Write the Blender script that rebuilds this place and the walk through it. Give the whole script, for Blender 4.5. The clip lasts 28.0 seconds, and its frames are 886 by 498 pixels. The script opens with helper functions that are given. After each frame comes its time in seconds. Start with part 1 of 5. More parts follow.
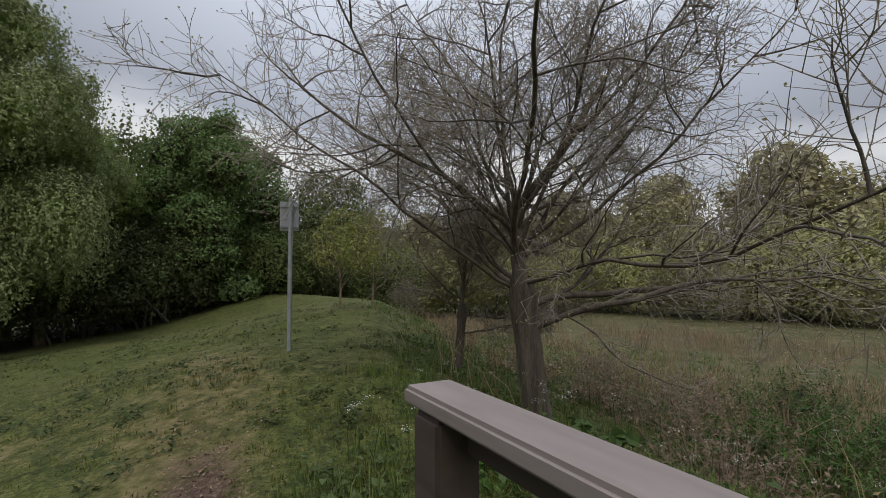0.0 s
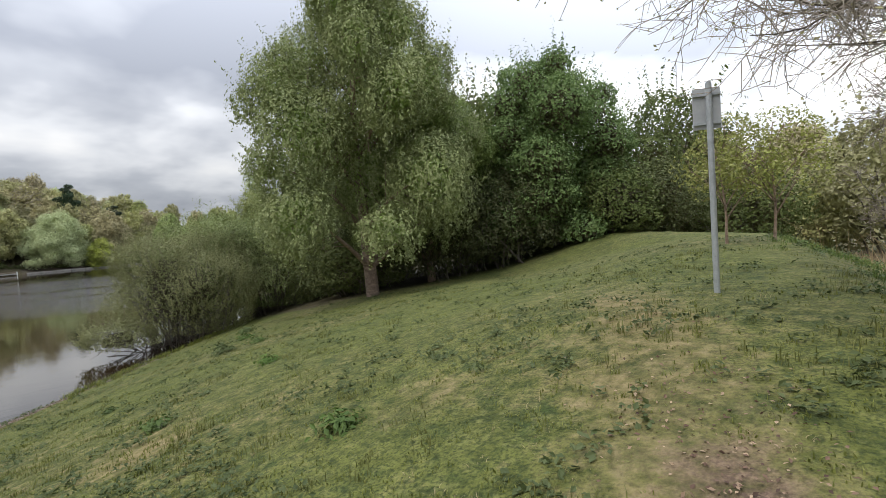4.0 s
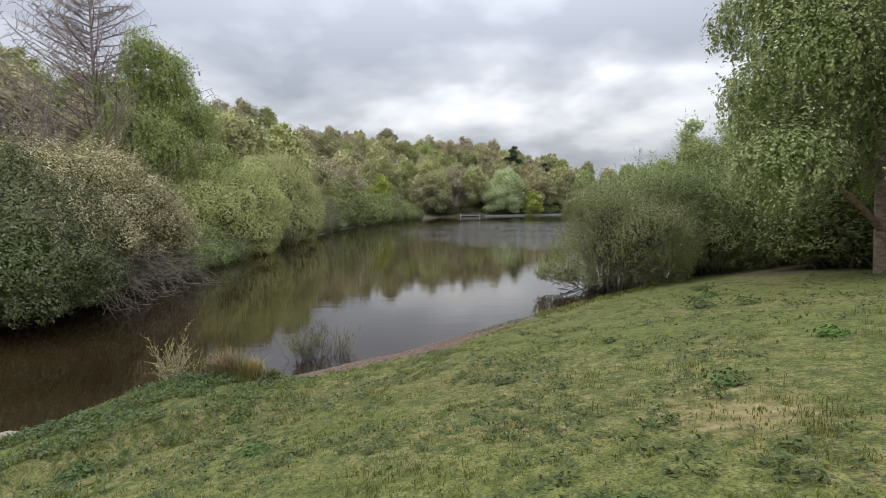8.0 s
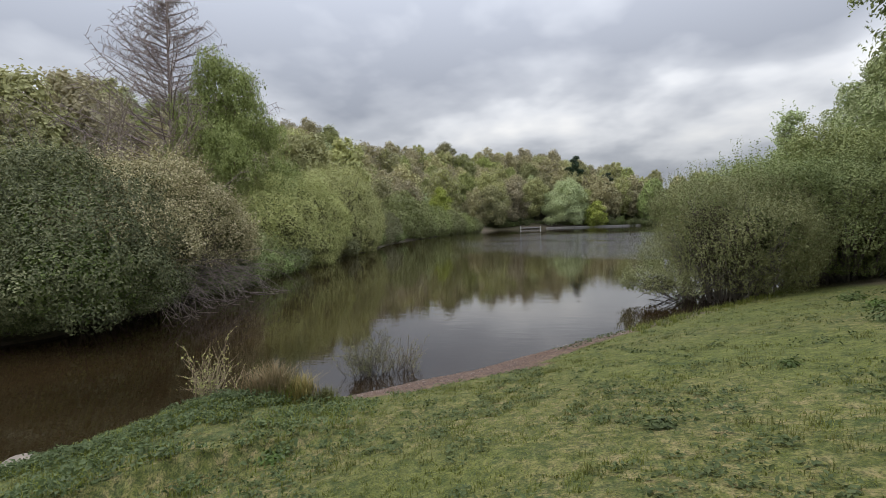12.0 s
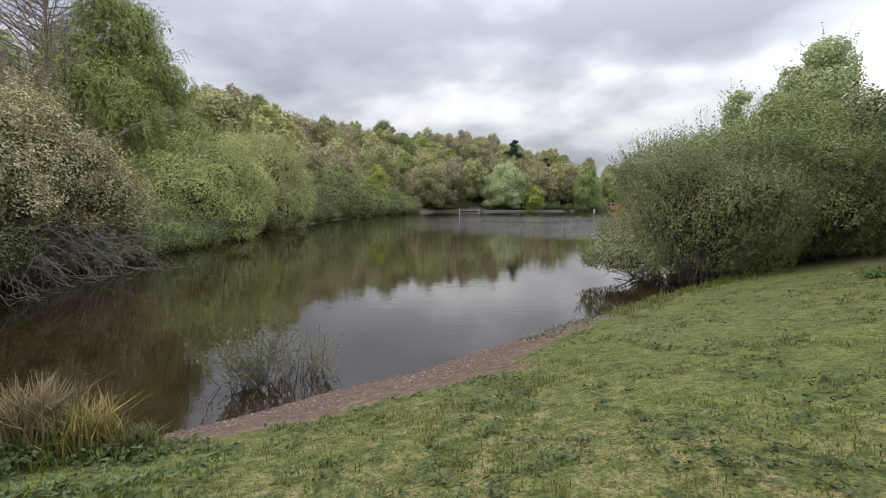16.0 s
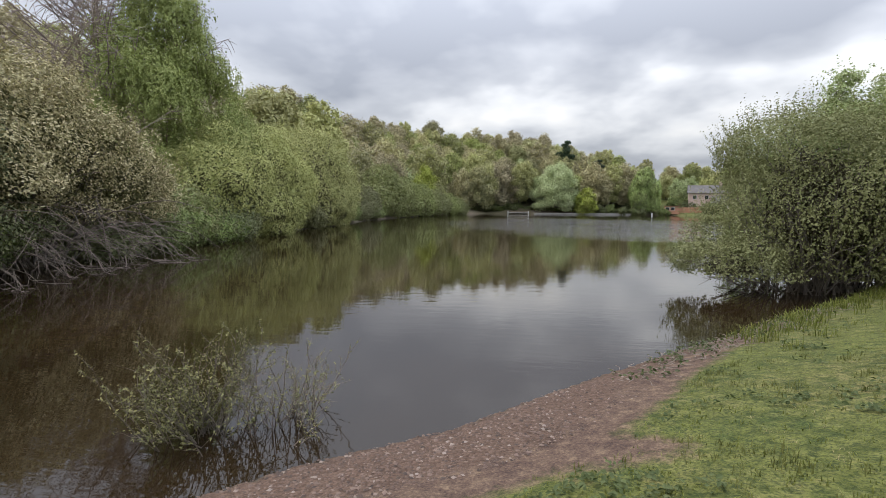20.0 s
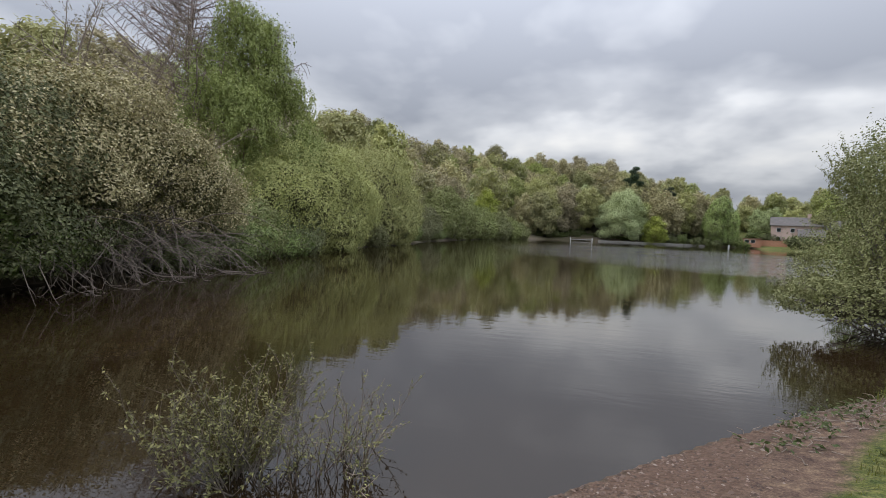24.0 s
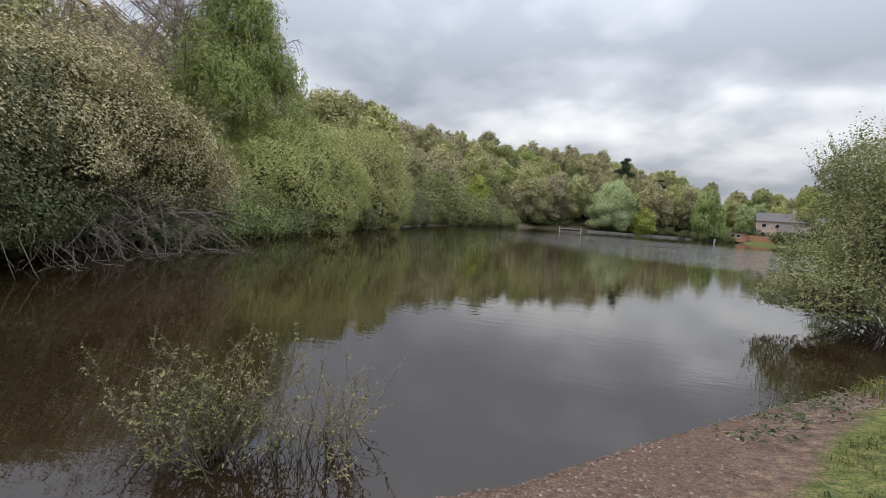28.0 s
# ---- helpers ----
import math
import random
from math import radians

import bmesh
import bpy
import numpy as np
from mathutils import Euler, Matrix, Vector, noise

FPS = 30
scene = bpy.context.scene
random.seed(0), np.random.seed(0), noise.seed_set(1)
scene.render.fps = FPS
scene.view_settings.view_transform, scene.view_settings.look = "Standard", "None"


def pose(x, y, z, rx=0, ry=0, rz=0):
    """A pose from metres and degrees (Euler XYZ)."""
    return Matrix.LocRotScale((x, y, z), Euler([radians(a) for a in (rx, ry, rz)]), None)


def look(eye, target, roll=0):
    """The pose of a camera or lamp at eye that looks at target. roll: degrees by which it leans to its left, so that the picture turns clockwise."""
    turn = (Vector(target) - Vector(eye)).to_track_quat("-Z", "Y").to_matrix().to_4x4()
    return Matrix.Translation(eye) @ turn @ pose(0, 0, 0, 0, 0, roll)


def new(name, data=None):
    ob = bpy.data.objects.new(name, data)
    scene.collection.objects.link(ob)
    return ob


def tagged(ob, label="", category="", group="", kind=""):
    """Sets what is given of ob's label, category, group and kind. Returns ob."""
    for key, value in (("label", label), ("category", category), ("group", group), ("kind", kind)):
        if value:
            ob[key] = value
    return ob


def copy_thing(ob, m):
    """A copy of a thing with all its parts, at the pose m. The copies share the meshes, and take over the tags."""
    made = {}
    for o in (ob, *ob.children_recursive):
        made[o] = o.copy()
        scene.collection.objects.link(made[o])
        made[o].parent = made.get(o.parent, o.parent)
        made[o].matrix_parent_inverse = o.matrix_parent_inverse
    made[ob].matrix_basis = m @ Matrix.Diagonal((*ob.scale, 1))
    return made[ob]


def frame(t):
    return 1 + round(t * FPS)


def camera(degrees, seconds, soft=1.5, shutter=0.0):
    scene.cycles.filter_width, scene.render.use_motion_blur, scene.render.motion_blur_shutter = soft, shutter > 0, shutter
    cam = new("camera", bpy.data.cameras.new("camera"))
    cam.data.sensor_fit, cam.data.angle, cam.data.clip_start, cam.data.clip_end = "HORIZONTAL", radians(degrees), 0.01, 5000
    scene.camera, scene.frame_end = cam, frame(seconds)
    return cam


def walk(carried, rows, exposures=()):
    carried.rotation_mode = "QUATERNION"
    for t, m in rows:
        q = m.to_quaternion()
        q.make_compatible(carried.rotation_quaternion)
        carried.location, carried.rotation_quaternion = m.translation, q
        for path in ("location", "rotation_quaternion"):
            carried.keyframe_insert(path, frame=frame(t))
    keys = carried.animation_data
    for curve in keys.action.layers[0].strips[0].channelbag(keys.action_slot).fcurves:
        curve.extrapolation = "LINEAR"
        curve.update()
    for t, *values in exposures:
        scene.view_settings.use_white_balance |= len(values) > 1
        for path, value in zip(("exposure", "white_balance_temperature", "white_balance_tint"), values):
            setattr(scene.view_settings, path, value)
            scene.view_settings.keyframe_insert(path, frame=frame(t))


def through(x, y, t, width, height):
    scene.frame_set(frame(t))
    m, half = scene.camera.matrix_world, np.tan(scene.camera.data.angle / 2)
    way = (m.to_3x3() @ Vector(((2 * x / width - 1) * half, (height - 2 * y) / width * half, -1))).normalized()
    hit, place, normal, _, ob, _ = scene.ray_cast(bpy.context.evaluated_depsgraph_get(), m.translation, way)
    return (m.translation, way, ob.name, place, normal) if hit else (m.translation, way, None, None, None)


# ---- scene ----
# ---------------------------------------------------------------- camera
cam = camera(87.0, 28.0, soft=0.65)
PATH = [
    (0, (-2.451, 1.614, 5.779), (-2.921, 5.580, 6.001), -0.30),
    (0.5, (-2.647, 1.830, 5.706), (-3.565, 5.723, 5.728), 0.90),
    (1, (-2.768, 2.101, 5.610), (-3.786, 5.962, 5.374), 1.81),
    (1.5, (-2.902, 2.402, 5.578), (-4.112, 6.195, 5.190), 1.19),
    (2, (-3.138, 2.573, 5.543), (-4.676, 6.241, 5.120), -1.28),
    (2.5, (-3.262, 2.854, 5.382), (-4.941, 6.474, 5.098), -1.91),
    (4.5, (-4.603, 2.489, 5.577), (-7.920, 4.716, 5.370), -4.83),
    (5, (-5.001, 2.238, 5.547), (-8.726, 3.669, 5.266), -5.44),
    (5.5, (-5.157, 1.926, 5.561), (-9.097, 2.495, 5.174), -4.28),
    (6, (-5.281, 1.694, 5.489), (-9.256, 1.762, 5.041), -3.69),
    (6.5, (-5.503, 1.570, 5.397), (-9.468, 1.468, 4.882), -3.60),
    (7, (-5.747, 1.410, 5.327), (-9.721, 1.343, 4.879), -2.35),
    (7.5, (-6.055, 1.261, 5.215), (-10.032, 1.211, 4.792), -0.86),
    (8, (-6.421, 1.159, 5.125), (-10.402, 1.052, 4.752), -0.99),
    (8.5, (-6.657, 1.080, 5.053), (-10.644, 1.066, 4.732), -0.08),
    (9, (-6.969, 1.239, 4.983), (-10.944, 1.408, 4.564), 0.62),
    (9.5, (-7.145, 1.176, 4.989), (-11.119, 1.247, 4.541), 0.20),
    (10, (-7.391, 1.038, 4.912), (-11.374, 0.907, 4.560), 0.10),
    (10.5, (-7.776, 0.910, 4.746), (-11.749, 0.580, 4.429), -0.83),
    (11, (-8.072, 0.681, 4.647), (-12.024, 0.164, 4.314), -1.75),
    (11.5, (-8.368, 0.532, 4.562), (-12.303, -0.112, 4.244), -2.15),
    (12, (-8.768, 0.418, 4.453), (-12.716, -0.178, 4.215), -1.81),
    (12.5, (-9.183, 0.355, 4.340), (-13.147, -0.084, 4.041), -2.85),
    (13, (-9.685, 0.311, 4.246), (-13.671, 0.066, 4.016), -3.18),
    (13.5, (-10.203, 0.181, 4.107), (-14.195, 0.008, 3.918), -2.76),
    (15.5, (-12.483, -0.017, 3.607), (-16.472, -0.028, 3.310), -0.11),
    (16, (-12.967, -0.060, 3.506), (-16.947, -0.124, 3.116), -0.16),
    (16.5, (-13.503, -0.013, 3.392), (-17.486, -0.055, 3.028), 0.32),
    (17, (-14.058, -0.066, 3.278), (-18.042, -0.060, 2.915), 0.75),
    (17.5, (-14.585, -0.131, 3.176), (-18.572, -0.153, 2.853), 0.99),
    (18, (-14.983, -0.277, 3.118), (-18.970, -0.307, 2.792), 1.90),
    (18.5, (-15.336, -0.339, 3.055), (-19.313, -0.311, 2.623), -0.12),
    (19, (-15.737, -0.369, 2.990), (-19.720, -0.397, 2.628), 0.49),
    (19.5, (-16.163, -0.416, 2.902), (-20.136, -0.700, 2.541), 0.94),
    (20, (-16.621, -0.294, 2.846), (-20.577, -0.756, 2.481), 0.55),
    (20.5, (-17.010, -0.329, 2.824), (-20.941, -1.019, 2.549), 1.06),
    (21, (-17.303, -0.408, 2.780), (-21.203, -1.270, 2.570), 0.42),
    (21.5, (-17.420, -0.354, 2.777), (-21.284, -1.360, 2.548), 1.14),
    (23.5, (-17.598, -0.539, 2.733), (-21.521, -1.259, 2.430), 3.93),
    (24, (-17.666, -0.744, 2.692), (-21.545, -1.702, 2.512), 2.50),
    (24.5, (-17.779, -0.632, 2.712), (-21.591, -1.832, 2.534), 1.39),
    (25, (-17.788, -0.591, 2.677), (-21.602, -1.781, 2.484), 1.53),
    (25.5, (-17.824, -0.588, 2.662), (-21.636, -1.770, 2.402), 1.03),
    (26, (-17.788, -0.608, 2.698), (-21.609, -1.761, 2.436), 0.87),
    (26.5, (-17.749, -0.627, 2.709), (-21.619, -1.606, 2.456), 1.18),
    (27, (-17.746, -0.668, 2.704), (-21.645, -1.514, 2.422), 2.35),
    (27.5, (-17.740, -0.685, 2.712), (-21.639, -1.525, 2.417), 3.50),
    (28, (-17.699, -0.734, 2.679), (-21.594, -1.595, 2.379), 4.32),
]
EXPOSURE = [(0.0, -0.65), (0.5, -0.2), (1.0, 0.55), (1.6, 1.0), (2.5, 1.1), (4.5, 0.25), (6.0, 0.4), (7.0, 0.5), (9.0, 0.5), (12.0, 0.25), (13.5, 0.42), (16.0, 0.48), (18.0, 0.38), (20.0, 0.48), (21.0, 0.2), (24.0, 0.22), (26.0, 0.42), (28.0, 0.38)]
walk(cam, [(t, look(eye, target, roll)) for t, eye, target, roll in PATH], EXPOSURE)

# ---------------------------------------------------------------- light
world = bpy.data.worlds.new("overcast_sky")
scene.world = world
world.use_nodes = True


class Nodes:
    """Short-hand for building a node tree."""

    def __init__(self, tree):
        self.tree = tree
        tree.nodes.clear()

    def add(self, kind, **inputs):
        node = self.tree.nodes.new(kind)
        for key, value in inputs.items():
            self.put(node.inputs[int(key[1:])] if key[0] == "i" and key[1:].isdigit() else node.inputs[key.replace("_", " ")], value)
        return node

    def put(self, socket, value):
        if isinstance(value, bpy.types.NodeSocket):
            self.tree.links.new(value, socket)
        elif isinstance(value, bpy.types.Node):
            self.tree.links.new(value.outputs[0], socket)
        else:
            socket.default_value = value

    def noise(self, vector, scale, detail=4.0, rough=0.55, distortion=0.0):
        n = self.add("ShaderNodeTexNoise", Scale=scale, Detail=detail, Roughness=rough, Distortion=distortion)
        if vector is not None:
            self.put(n.inputs["Vector"], vector)
        return n.outputs["Fac"]

    def math(self, op, a, b=0.0, c=0.0, clamp=False):
        node = self.add("ShaderNodeMath", i0=a, i1=b, i2=c)
        node.operation, node.use_clamp = op, clamp
        return node.outputs[0]

    def ramp(self, fac, stops):
        node = self.add("ShaderNodeValToRGB", Fac=fac)
        ramp = node.color_ramp
        while len(ramp.elements) < len(stops):
            ramp.elements.new(0.5)
        for element, (place, colour) in zip(ramp.elements, stops):
            element.position = place
            element.color = (*colour, 1) if len(colour) == 3 else colour
        return node.outputs[0]

    def grey(self, fac, stops):
        return self.ramp(fac, [(p, (v, v, v)) for p, v in stops])

    def mix(self, fac, a, b, blend="MIX"):
        node = self.add("ShaderNodeMix")
        node.data_type, node.blend_type = "RGBA", blend
        for socket, value in ((node.inputs[0], fac), (node.inputs[6], a), (node.inputs[7], b)):
            self.put(socket, (*value, 1) if isinstance(value, tuple) and len(value) == 3 else value)
        return node.outputs[2]


sky = Nodes(world.node_tree)
way = sky.add("ShaderNodeTexCoord").outputs["Generated"]
parts = sky.add("ShaderNodeSeparateXYZ", Vector=way)
height = sky.math("MAXIMUM", parts.outputs["Z"], 0.0)
# the cloud sheet, seen in perspective from below
sheet = sky.math("ADD", height, 0.24)
flat = sky.add("ShaderNodeCombineXYZ", X=sky.math("DIVIDE", parts.outputs["X"], sheet), Y=sky.math("DIVIDE", parts.outputs["Y"], sheet), Z=0.0)
shifted = sky.add("ShaderNodeVectorMath", i0=flat, i1=(3.1, 7.4, 0.0)).outputs[0]
big = sky.noise(shifted, 0.85, 4.0, 0.5, 0.25)
small = sky.noise(shifted, 2.1, 4.0, 0.5, 0.1)
cover = sky.math("ADD", sky.math("MULTIPLY", big, 0.62), sky.math("MULTIPLY", small, 0.38))
# the sheet thins out low over the hills
gap = sky.math("POWER", 2.718, sky.math("MULTIPLY", sky.math("POWER", sky.math("DIVIDE", sky.math("SUBTRACT", height, 0.18), 0.085), 2.0), -1.0))
cover = sky.math("SUBTRACT", cover, sky.math("MULTIPLY", gap, 0.09))
thick = sky.add("ShaderNodeMapRange", Value=height, i1=0.24, i2=0.34, i3=0.0, i4=0.2).outputs[0]
cover = sky.math("ADD", cover, thick)
tone = sky.ramp(cover, [(0.33, (1.0, 1.0, 1.0)), (0.41, (0.78, 0.8, 0.84)), (0.48, (0.54, 0.565, 0.62)), (0.6, (0.345, 0.37, 0.43))])
# an overcast sky is about three times as bright overhead as at the horizon
rise = sky.math("ADD", 0.62, sky.math("MULTIPLY", sky.math("POWER", height, 1.9), 5.6))
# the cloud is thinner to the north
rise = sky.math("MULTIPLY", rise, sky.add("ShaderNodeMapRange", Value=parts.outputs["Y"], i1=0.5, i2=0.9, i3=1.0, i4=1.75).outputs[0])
clear = sky.add("ShaderNodeTexSky")
clear.sky_type, clear.sun_disc, clear.sun_elevation, clear.sun_rotation = "NISHITA", False, radians(53), radians(180)
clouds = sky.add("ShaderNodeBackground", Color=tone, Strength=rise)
blue = sky.add("ShaderNodeBackground", Color=clear, Strength=0.05)
veil = sky.add("ShaderNodeMixShader", Fac=0.9, i1=blue, i2=clouds)
sky.add("ShaderNodeOutputWorld", Surface=veil)

sun = new("sun", bpy.data.lights.new("sun", "SUN"))
sun.data.energy, sun.data.angle, sun.data.color = 1.4, radians(25), (1.0, 0.94, 0.85)
sun.matrix_world = look((-14, -30, 40), (-14, 0, 0))

# ---------------------------------------------------------------- materials
def material(name):
    m = bpy.data.materials.new(name)
    m.use_nodes = True
    return m, Nodes(m.node_tree)


def finish(n, surface):
    n.add("ShaderNodeOutputMaterial", Surface=surface)


def bump(n, fac, strength, distance):
    return n.add("ShaderNodeBump", Height=fac, Strength=strength, Distance=distance)


def solid(name, dark, light, rough=0.7, scale=6.0, relief=0.3, depth=0.01, metal=0.0, stretch=(1, 1, 1)):
    """A mottled surface between two colours, with grain at two scales."""
    m, n = material(name)
    place = n.add("ShaderNodeMapping", Vector=n.add("ShaderNodeTexCoord").outputs["Object"], Scale=stretch)
    coarse, fine = n.noise(place, scale, 5.0), n.noise(place, scale * 7, 4.0)
    fac = n.math("ADD", n.math("MULTIPLY", coarse, 0.6), n.math("MULTIPLY", fine, 0.4))
    colour = n.ramp(fac, [(0.32, dark), (0.68, light)])
    surface = n.add("ShaderNodeBsdfPrincipled", Base_Color=colour, Roughness=n.grey(fine, [(0.3, rough - 0.1), (0.7, min(rough + 0.1, 1))]), Metallic=metal,
                    Normal=bump(n, fac, relief, depth))
    finish(n, surface)
    return m


def leafage(name, colours, through=0.26, rough=0.62, vary=0.36, tone=0.4, scale=0.55):
    """Leaves: each one its own shade, each plant a little apart from the next, light showing through."""
    m, n = material(name)
    own = n.add("ShaderNodeNewGeometry").outputs["Random Per Island"]
    plant = n.add("ShaderNodeObjectInfo").outputs["Random"]
    patch = n.noise(n.add("ShaderNodeTexCoord").outputs["Object"], scale, 3.0)
    fac = n.math("ADD", n.math("MULTIPLY", own, vary), n.math("MULTIPLY", patch, 1 - vary))
    colour = n.ramp(fac, [(0.15 + 0.7 * k / (len(colours) - 1), c) for k, c in enumerate(colours)])
    shift = n.add("ShaderNodeHueSaturation", Hue=n.math("MULTIPLY_ADD", plant, 0.03, 0.485), Saturation=n.math("MULTIPLY_ADD", plant, 0.25, 0.85),
                  Value=n.math("MULTIPLY_ADD", plant, tone, 1 - tone / 2), Color=colour)
    face = n.add("ShaderNodeBsdfPrincipled", Base_Color=shift, Roughness=rough, Specular_IOR_Level=0.22)
    glow = n.add("ShaderNodeBsdfTranslucent", Color=shift)
    finish(n, n.add("ShaderNodeMixShader", Fac=through, i1=face, i2=glow))
    return m


BARK = solid("grey_brown_bark", (0.06, 0.05, 0.04), (0.2, 0.17, 0.135), 0.9, 5.0, 0.8, 0.03, stretch=(1, 1, 0.25))
BIRCH_BARK = solid("birch_bark", (0.07, 0.045, 0.032), (0.4, 0.29, 0.21), 0.8, 4.0, 0.6, 0.02, stretch=(1, 1, 2.0))
OAK_BARK = solid("ridged_oak_bark", (0.045, 0.036, 0.028), (0.22, 0.175, 0.13), 0.95, 9.0, 1.0, 0.04, stretch=(1, 1, 0.16))
TWIG = solid("grey_brown_twigs", (0.2, 0.165, 0.13), (0.42, 0.36, 0.29), 0.9, 9.0, 0.4)
DEAD_TWIG = solid("weathered_grey_twigs", (0.11, 0.086, 0.07), (0.29, 0.235, 0.19), 0.9, 9.0, 0.4)
LARCH_WOOD = solid("bare_larch_wood", (0.16, 0.12, 0.105), (0.33, 0.265, 0.24), 0.9, 3.0, 0.4)
RAIL_WOOD = solid("stained_brown_timber", (0.045, 0.03, 0.025), (0.1, 0.072, 0.06), 0.7, 7.0, 0.4, 0.006, stretch=(1, 0.12, 1))
RAIL_TOP = solid("weathered_rail_top", (0.2, 0.16, 0.14), (0.33, 0.28, 0.25), 0.75, 7.0, 0.4, 0.006, stretch=(1, 0.12, 1))
POLE_PAINT = solid("galvanised_post", (0.34, 0.36, 0.37), (0.52, 0.54, 0.55), 0.5, 10.0, 0.15, 0.003, 0.4)
SIGN_BACK = solid("dull_aluminium_sign_back", (0.4, 0.41, 0.42), (0.52, 0.53, 0.54), 0.45, 6.0, 0.1, 0.002, 0.5)
REED = leafage("dry_reeds", [(0.19, 0.13, 0.075), (0.34, 0.25, 0.15), (0.46, 0.35, 0.23)], 0.2, 0.8)
RUSH = leafage("brown_green_rushes", [(0.08, 0.09, 0.03), (0.22, 0.17, 0.07), (0.42, 0.29, 0.14)], 0.2, 0.7)
GRASS_BLADES = leafage("grass_blades", [(0.07, 0.081, 0.018), (0.142, 0.153, 0.034), (0.23, 0.228, 0.07)], 0.3, 0.55, vary=0.45, scale=3.0)
LUSH_BLADES = leafage("lush_long_grass", [(0.06, 0.1, 0.02), (0.125, 0.18, 0.036), (0.21, 0.26, 0.07)], 0.3, 0.55, vary=0.45, scale=2.0)
DRY_BLADES = leafage("straw_grass", [(0.26, 0.22, 0.1), (0.38, 0.32, 0.15), (0.45, 0.37, 0.2)], 0.3, 0.7)
WEED = leafage("broad_weed_leaves", [(0.05, 0.08, 0.02), (0.085, 0.125, 0.032), (0.15, 0.19, 0.06)], 0.3, 0.6)
NETTLE = leafage("nettle_leaves", [(0.045, 0.075, 0.02), (0.09, 0.14, 0.038), (0.17, 0.24, 0.075)], 0.3, 0.55)
WHITE_PETAL = leafage("white_cow_parsley_flowers", [(0.6, 0.62, 0.52), (0.75, 0.75, 0.68)], 0.3, 0.7)
# brown inner leaves and twigs, coloured dark to stand in for crown shade
SHADED_INNER_LEAF = leafage("brown_inner_leaves_darkened_as_shade", [(0.05, 0.047, 0.022), (0.1, 0.095, 0.045), (0.17, 0.16, 0.075)], 0.12, 0.8)
BIRCH_LEAF = leafage("birch_leaves", [(0.16, 0.2, 0.07), (0.29, 0.345, 0.125), (0.46, 0.5, 0.23)])
FAR_BIRCH_LEAF = leafage("fresh_birch_leaves", [(0.15, 0.165, 0.06), (0.25, 0.27, 0.1), (0.38, 0.39, 0.175)])
HEDGE_LEAF = leafage("hedge_leaves", [(0.055, 0.07, 0.024), (0.11, 0.13, 0.044), (0.2, 0.215, 0.08)])
DARK_LEAF = leafage("dark_glossy_leaves", [(0.075, 0.11, 0.042), (0.14, 0.19, 0.07), (0.25, 0.31, 0.13)], 0.2, 0.68)
GREEN_SALLOW_LEAF = leafage("green_sallow_leaves", [(0.1, 0.135, 0.045), (0.19, 0.225, 0.08), (0.33, 0.36, 0.155)])
PALE_LEAF = leafage("pale_silver_green_leaves", [(0.31, 0.36, 0.17), (0.44, 0.49, 0.25), (0.55, 0.59, 0.33)], vary=0.2, tone=0.1)
CATKIN_LEAF = leafage("pale_sallow_leaves", [(0.1, 0.085, 0.037), (0.31, 0.27, 0.14), (0.64, 0.56, 0.37)], 0.14, vary=0.55)
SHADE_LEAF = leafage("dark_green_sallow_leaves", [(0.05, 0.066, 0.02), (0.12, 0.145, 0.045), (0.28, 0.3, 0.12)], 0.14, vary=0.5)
FLECK_LEAF = leafage("flecked_pale_green_leaves", [(0.07, 0.075, 0.022), (0.155, 0.16, 0.048), (0.33, 0.32, 0.11)], 0.12, vary=0.55)
SALLOW_LEAF = leafage("grey_green_sallow_leaves", [(0.115, 0.125, 0.045), (0.22, 0.232, 0.092), (0.36, 0.368, 0.18)])
OSIER_LEAF = leafage("fresh_green_willow_leaves", [(0.25, 0.26, 0.085), (0.38, 0.39, 0.145), (0.52, 0.51, 0.21)], tone=0.55)
YELLOW_LEAF = leafage("yellow_green_spring_leaves", [(0.2, 0.23, 0.045), (0.31, 0.34, 0.07), (0.42, 0.43, 0.11)])
WOOD_LEAVES = [
    leafage("spring_green_canopy", [(0.21, 0.235, 0.08), (0.31, 0.33, 0.12), (0.41, 0.42, 0.17)], vary=0.3, tone=0.5),
    leafage("olive_canopy", [(0.26, 0.26, 0.115), (0.36, 0.35, 0.16), (0.45, 0.43, 0.21)], vary=0.3, tone=0.5),
    leafage("tan_budding_canopy", [(0.3, 0.265, 0.145), (0.39, 0.35, 0.195), (0.48, 0.43, 0.25)], vary=0.3, tone=0.4),
    leafage("pale_green_canopy", [(0.25, 0.285, 0.13), (0.36, 0.4, 0.195), (0.47, 0.505, 0.28)], vary=0.2),
    leafage("dark_pine_needles", [(0.02, 0.035, 0.02), (0.04, 0.06, 0.03), (0.06, 0.09, 0.045)], 0.1),
]


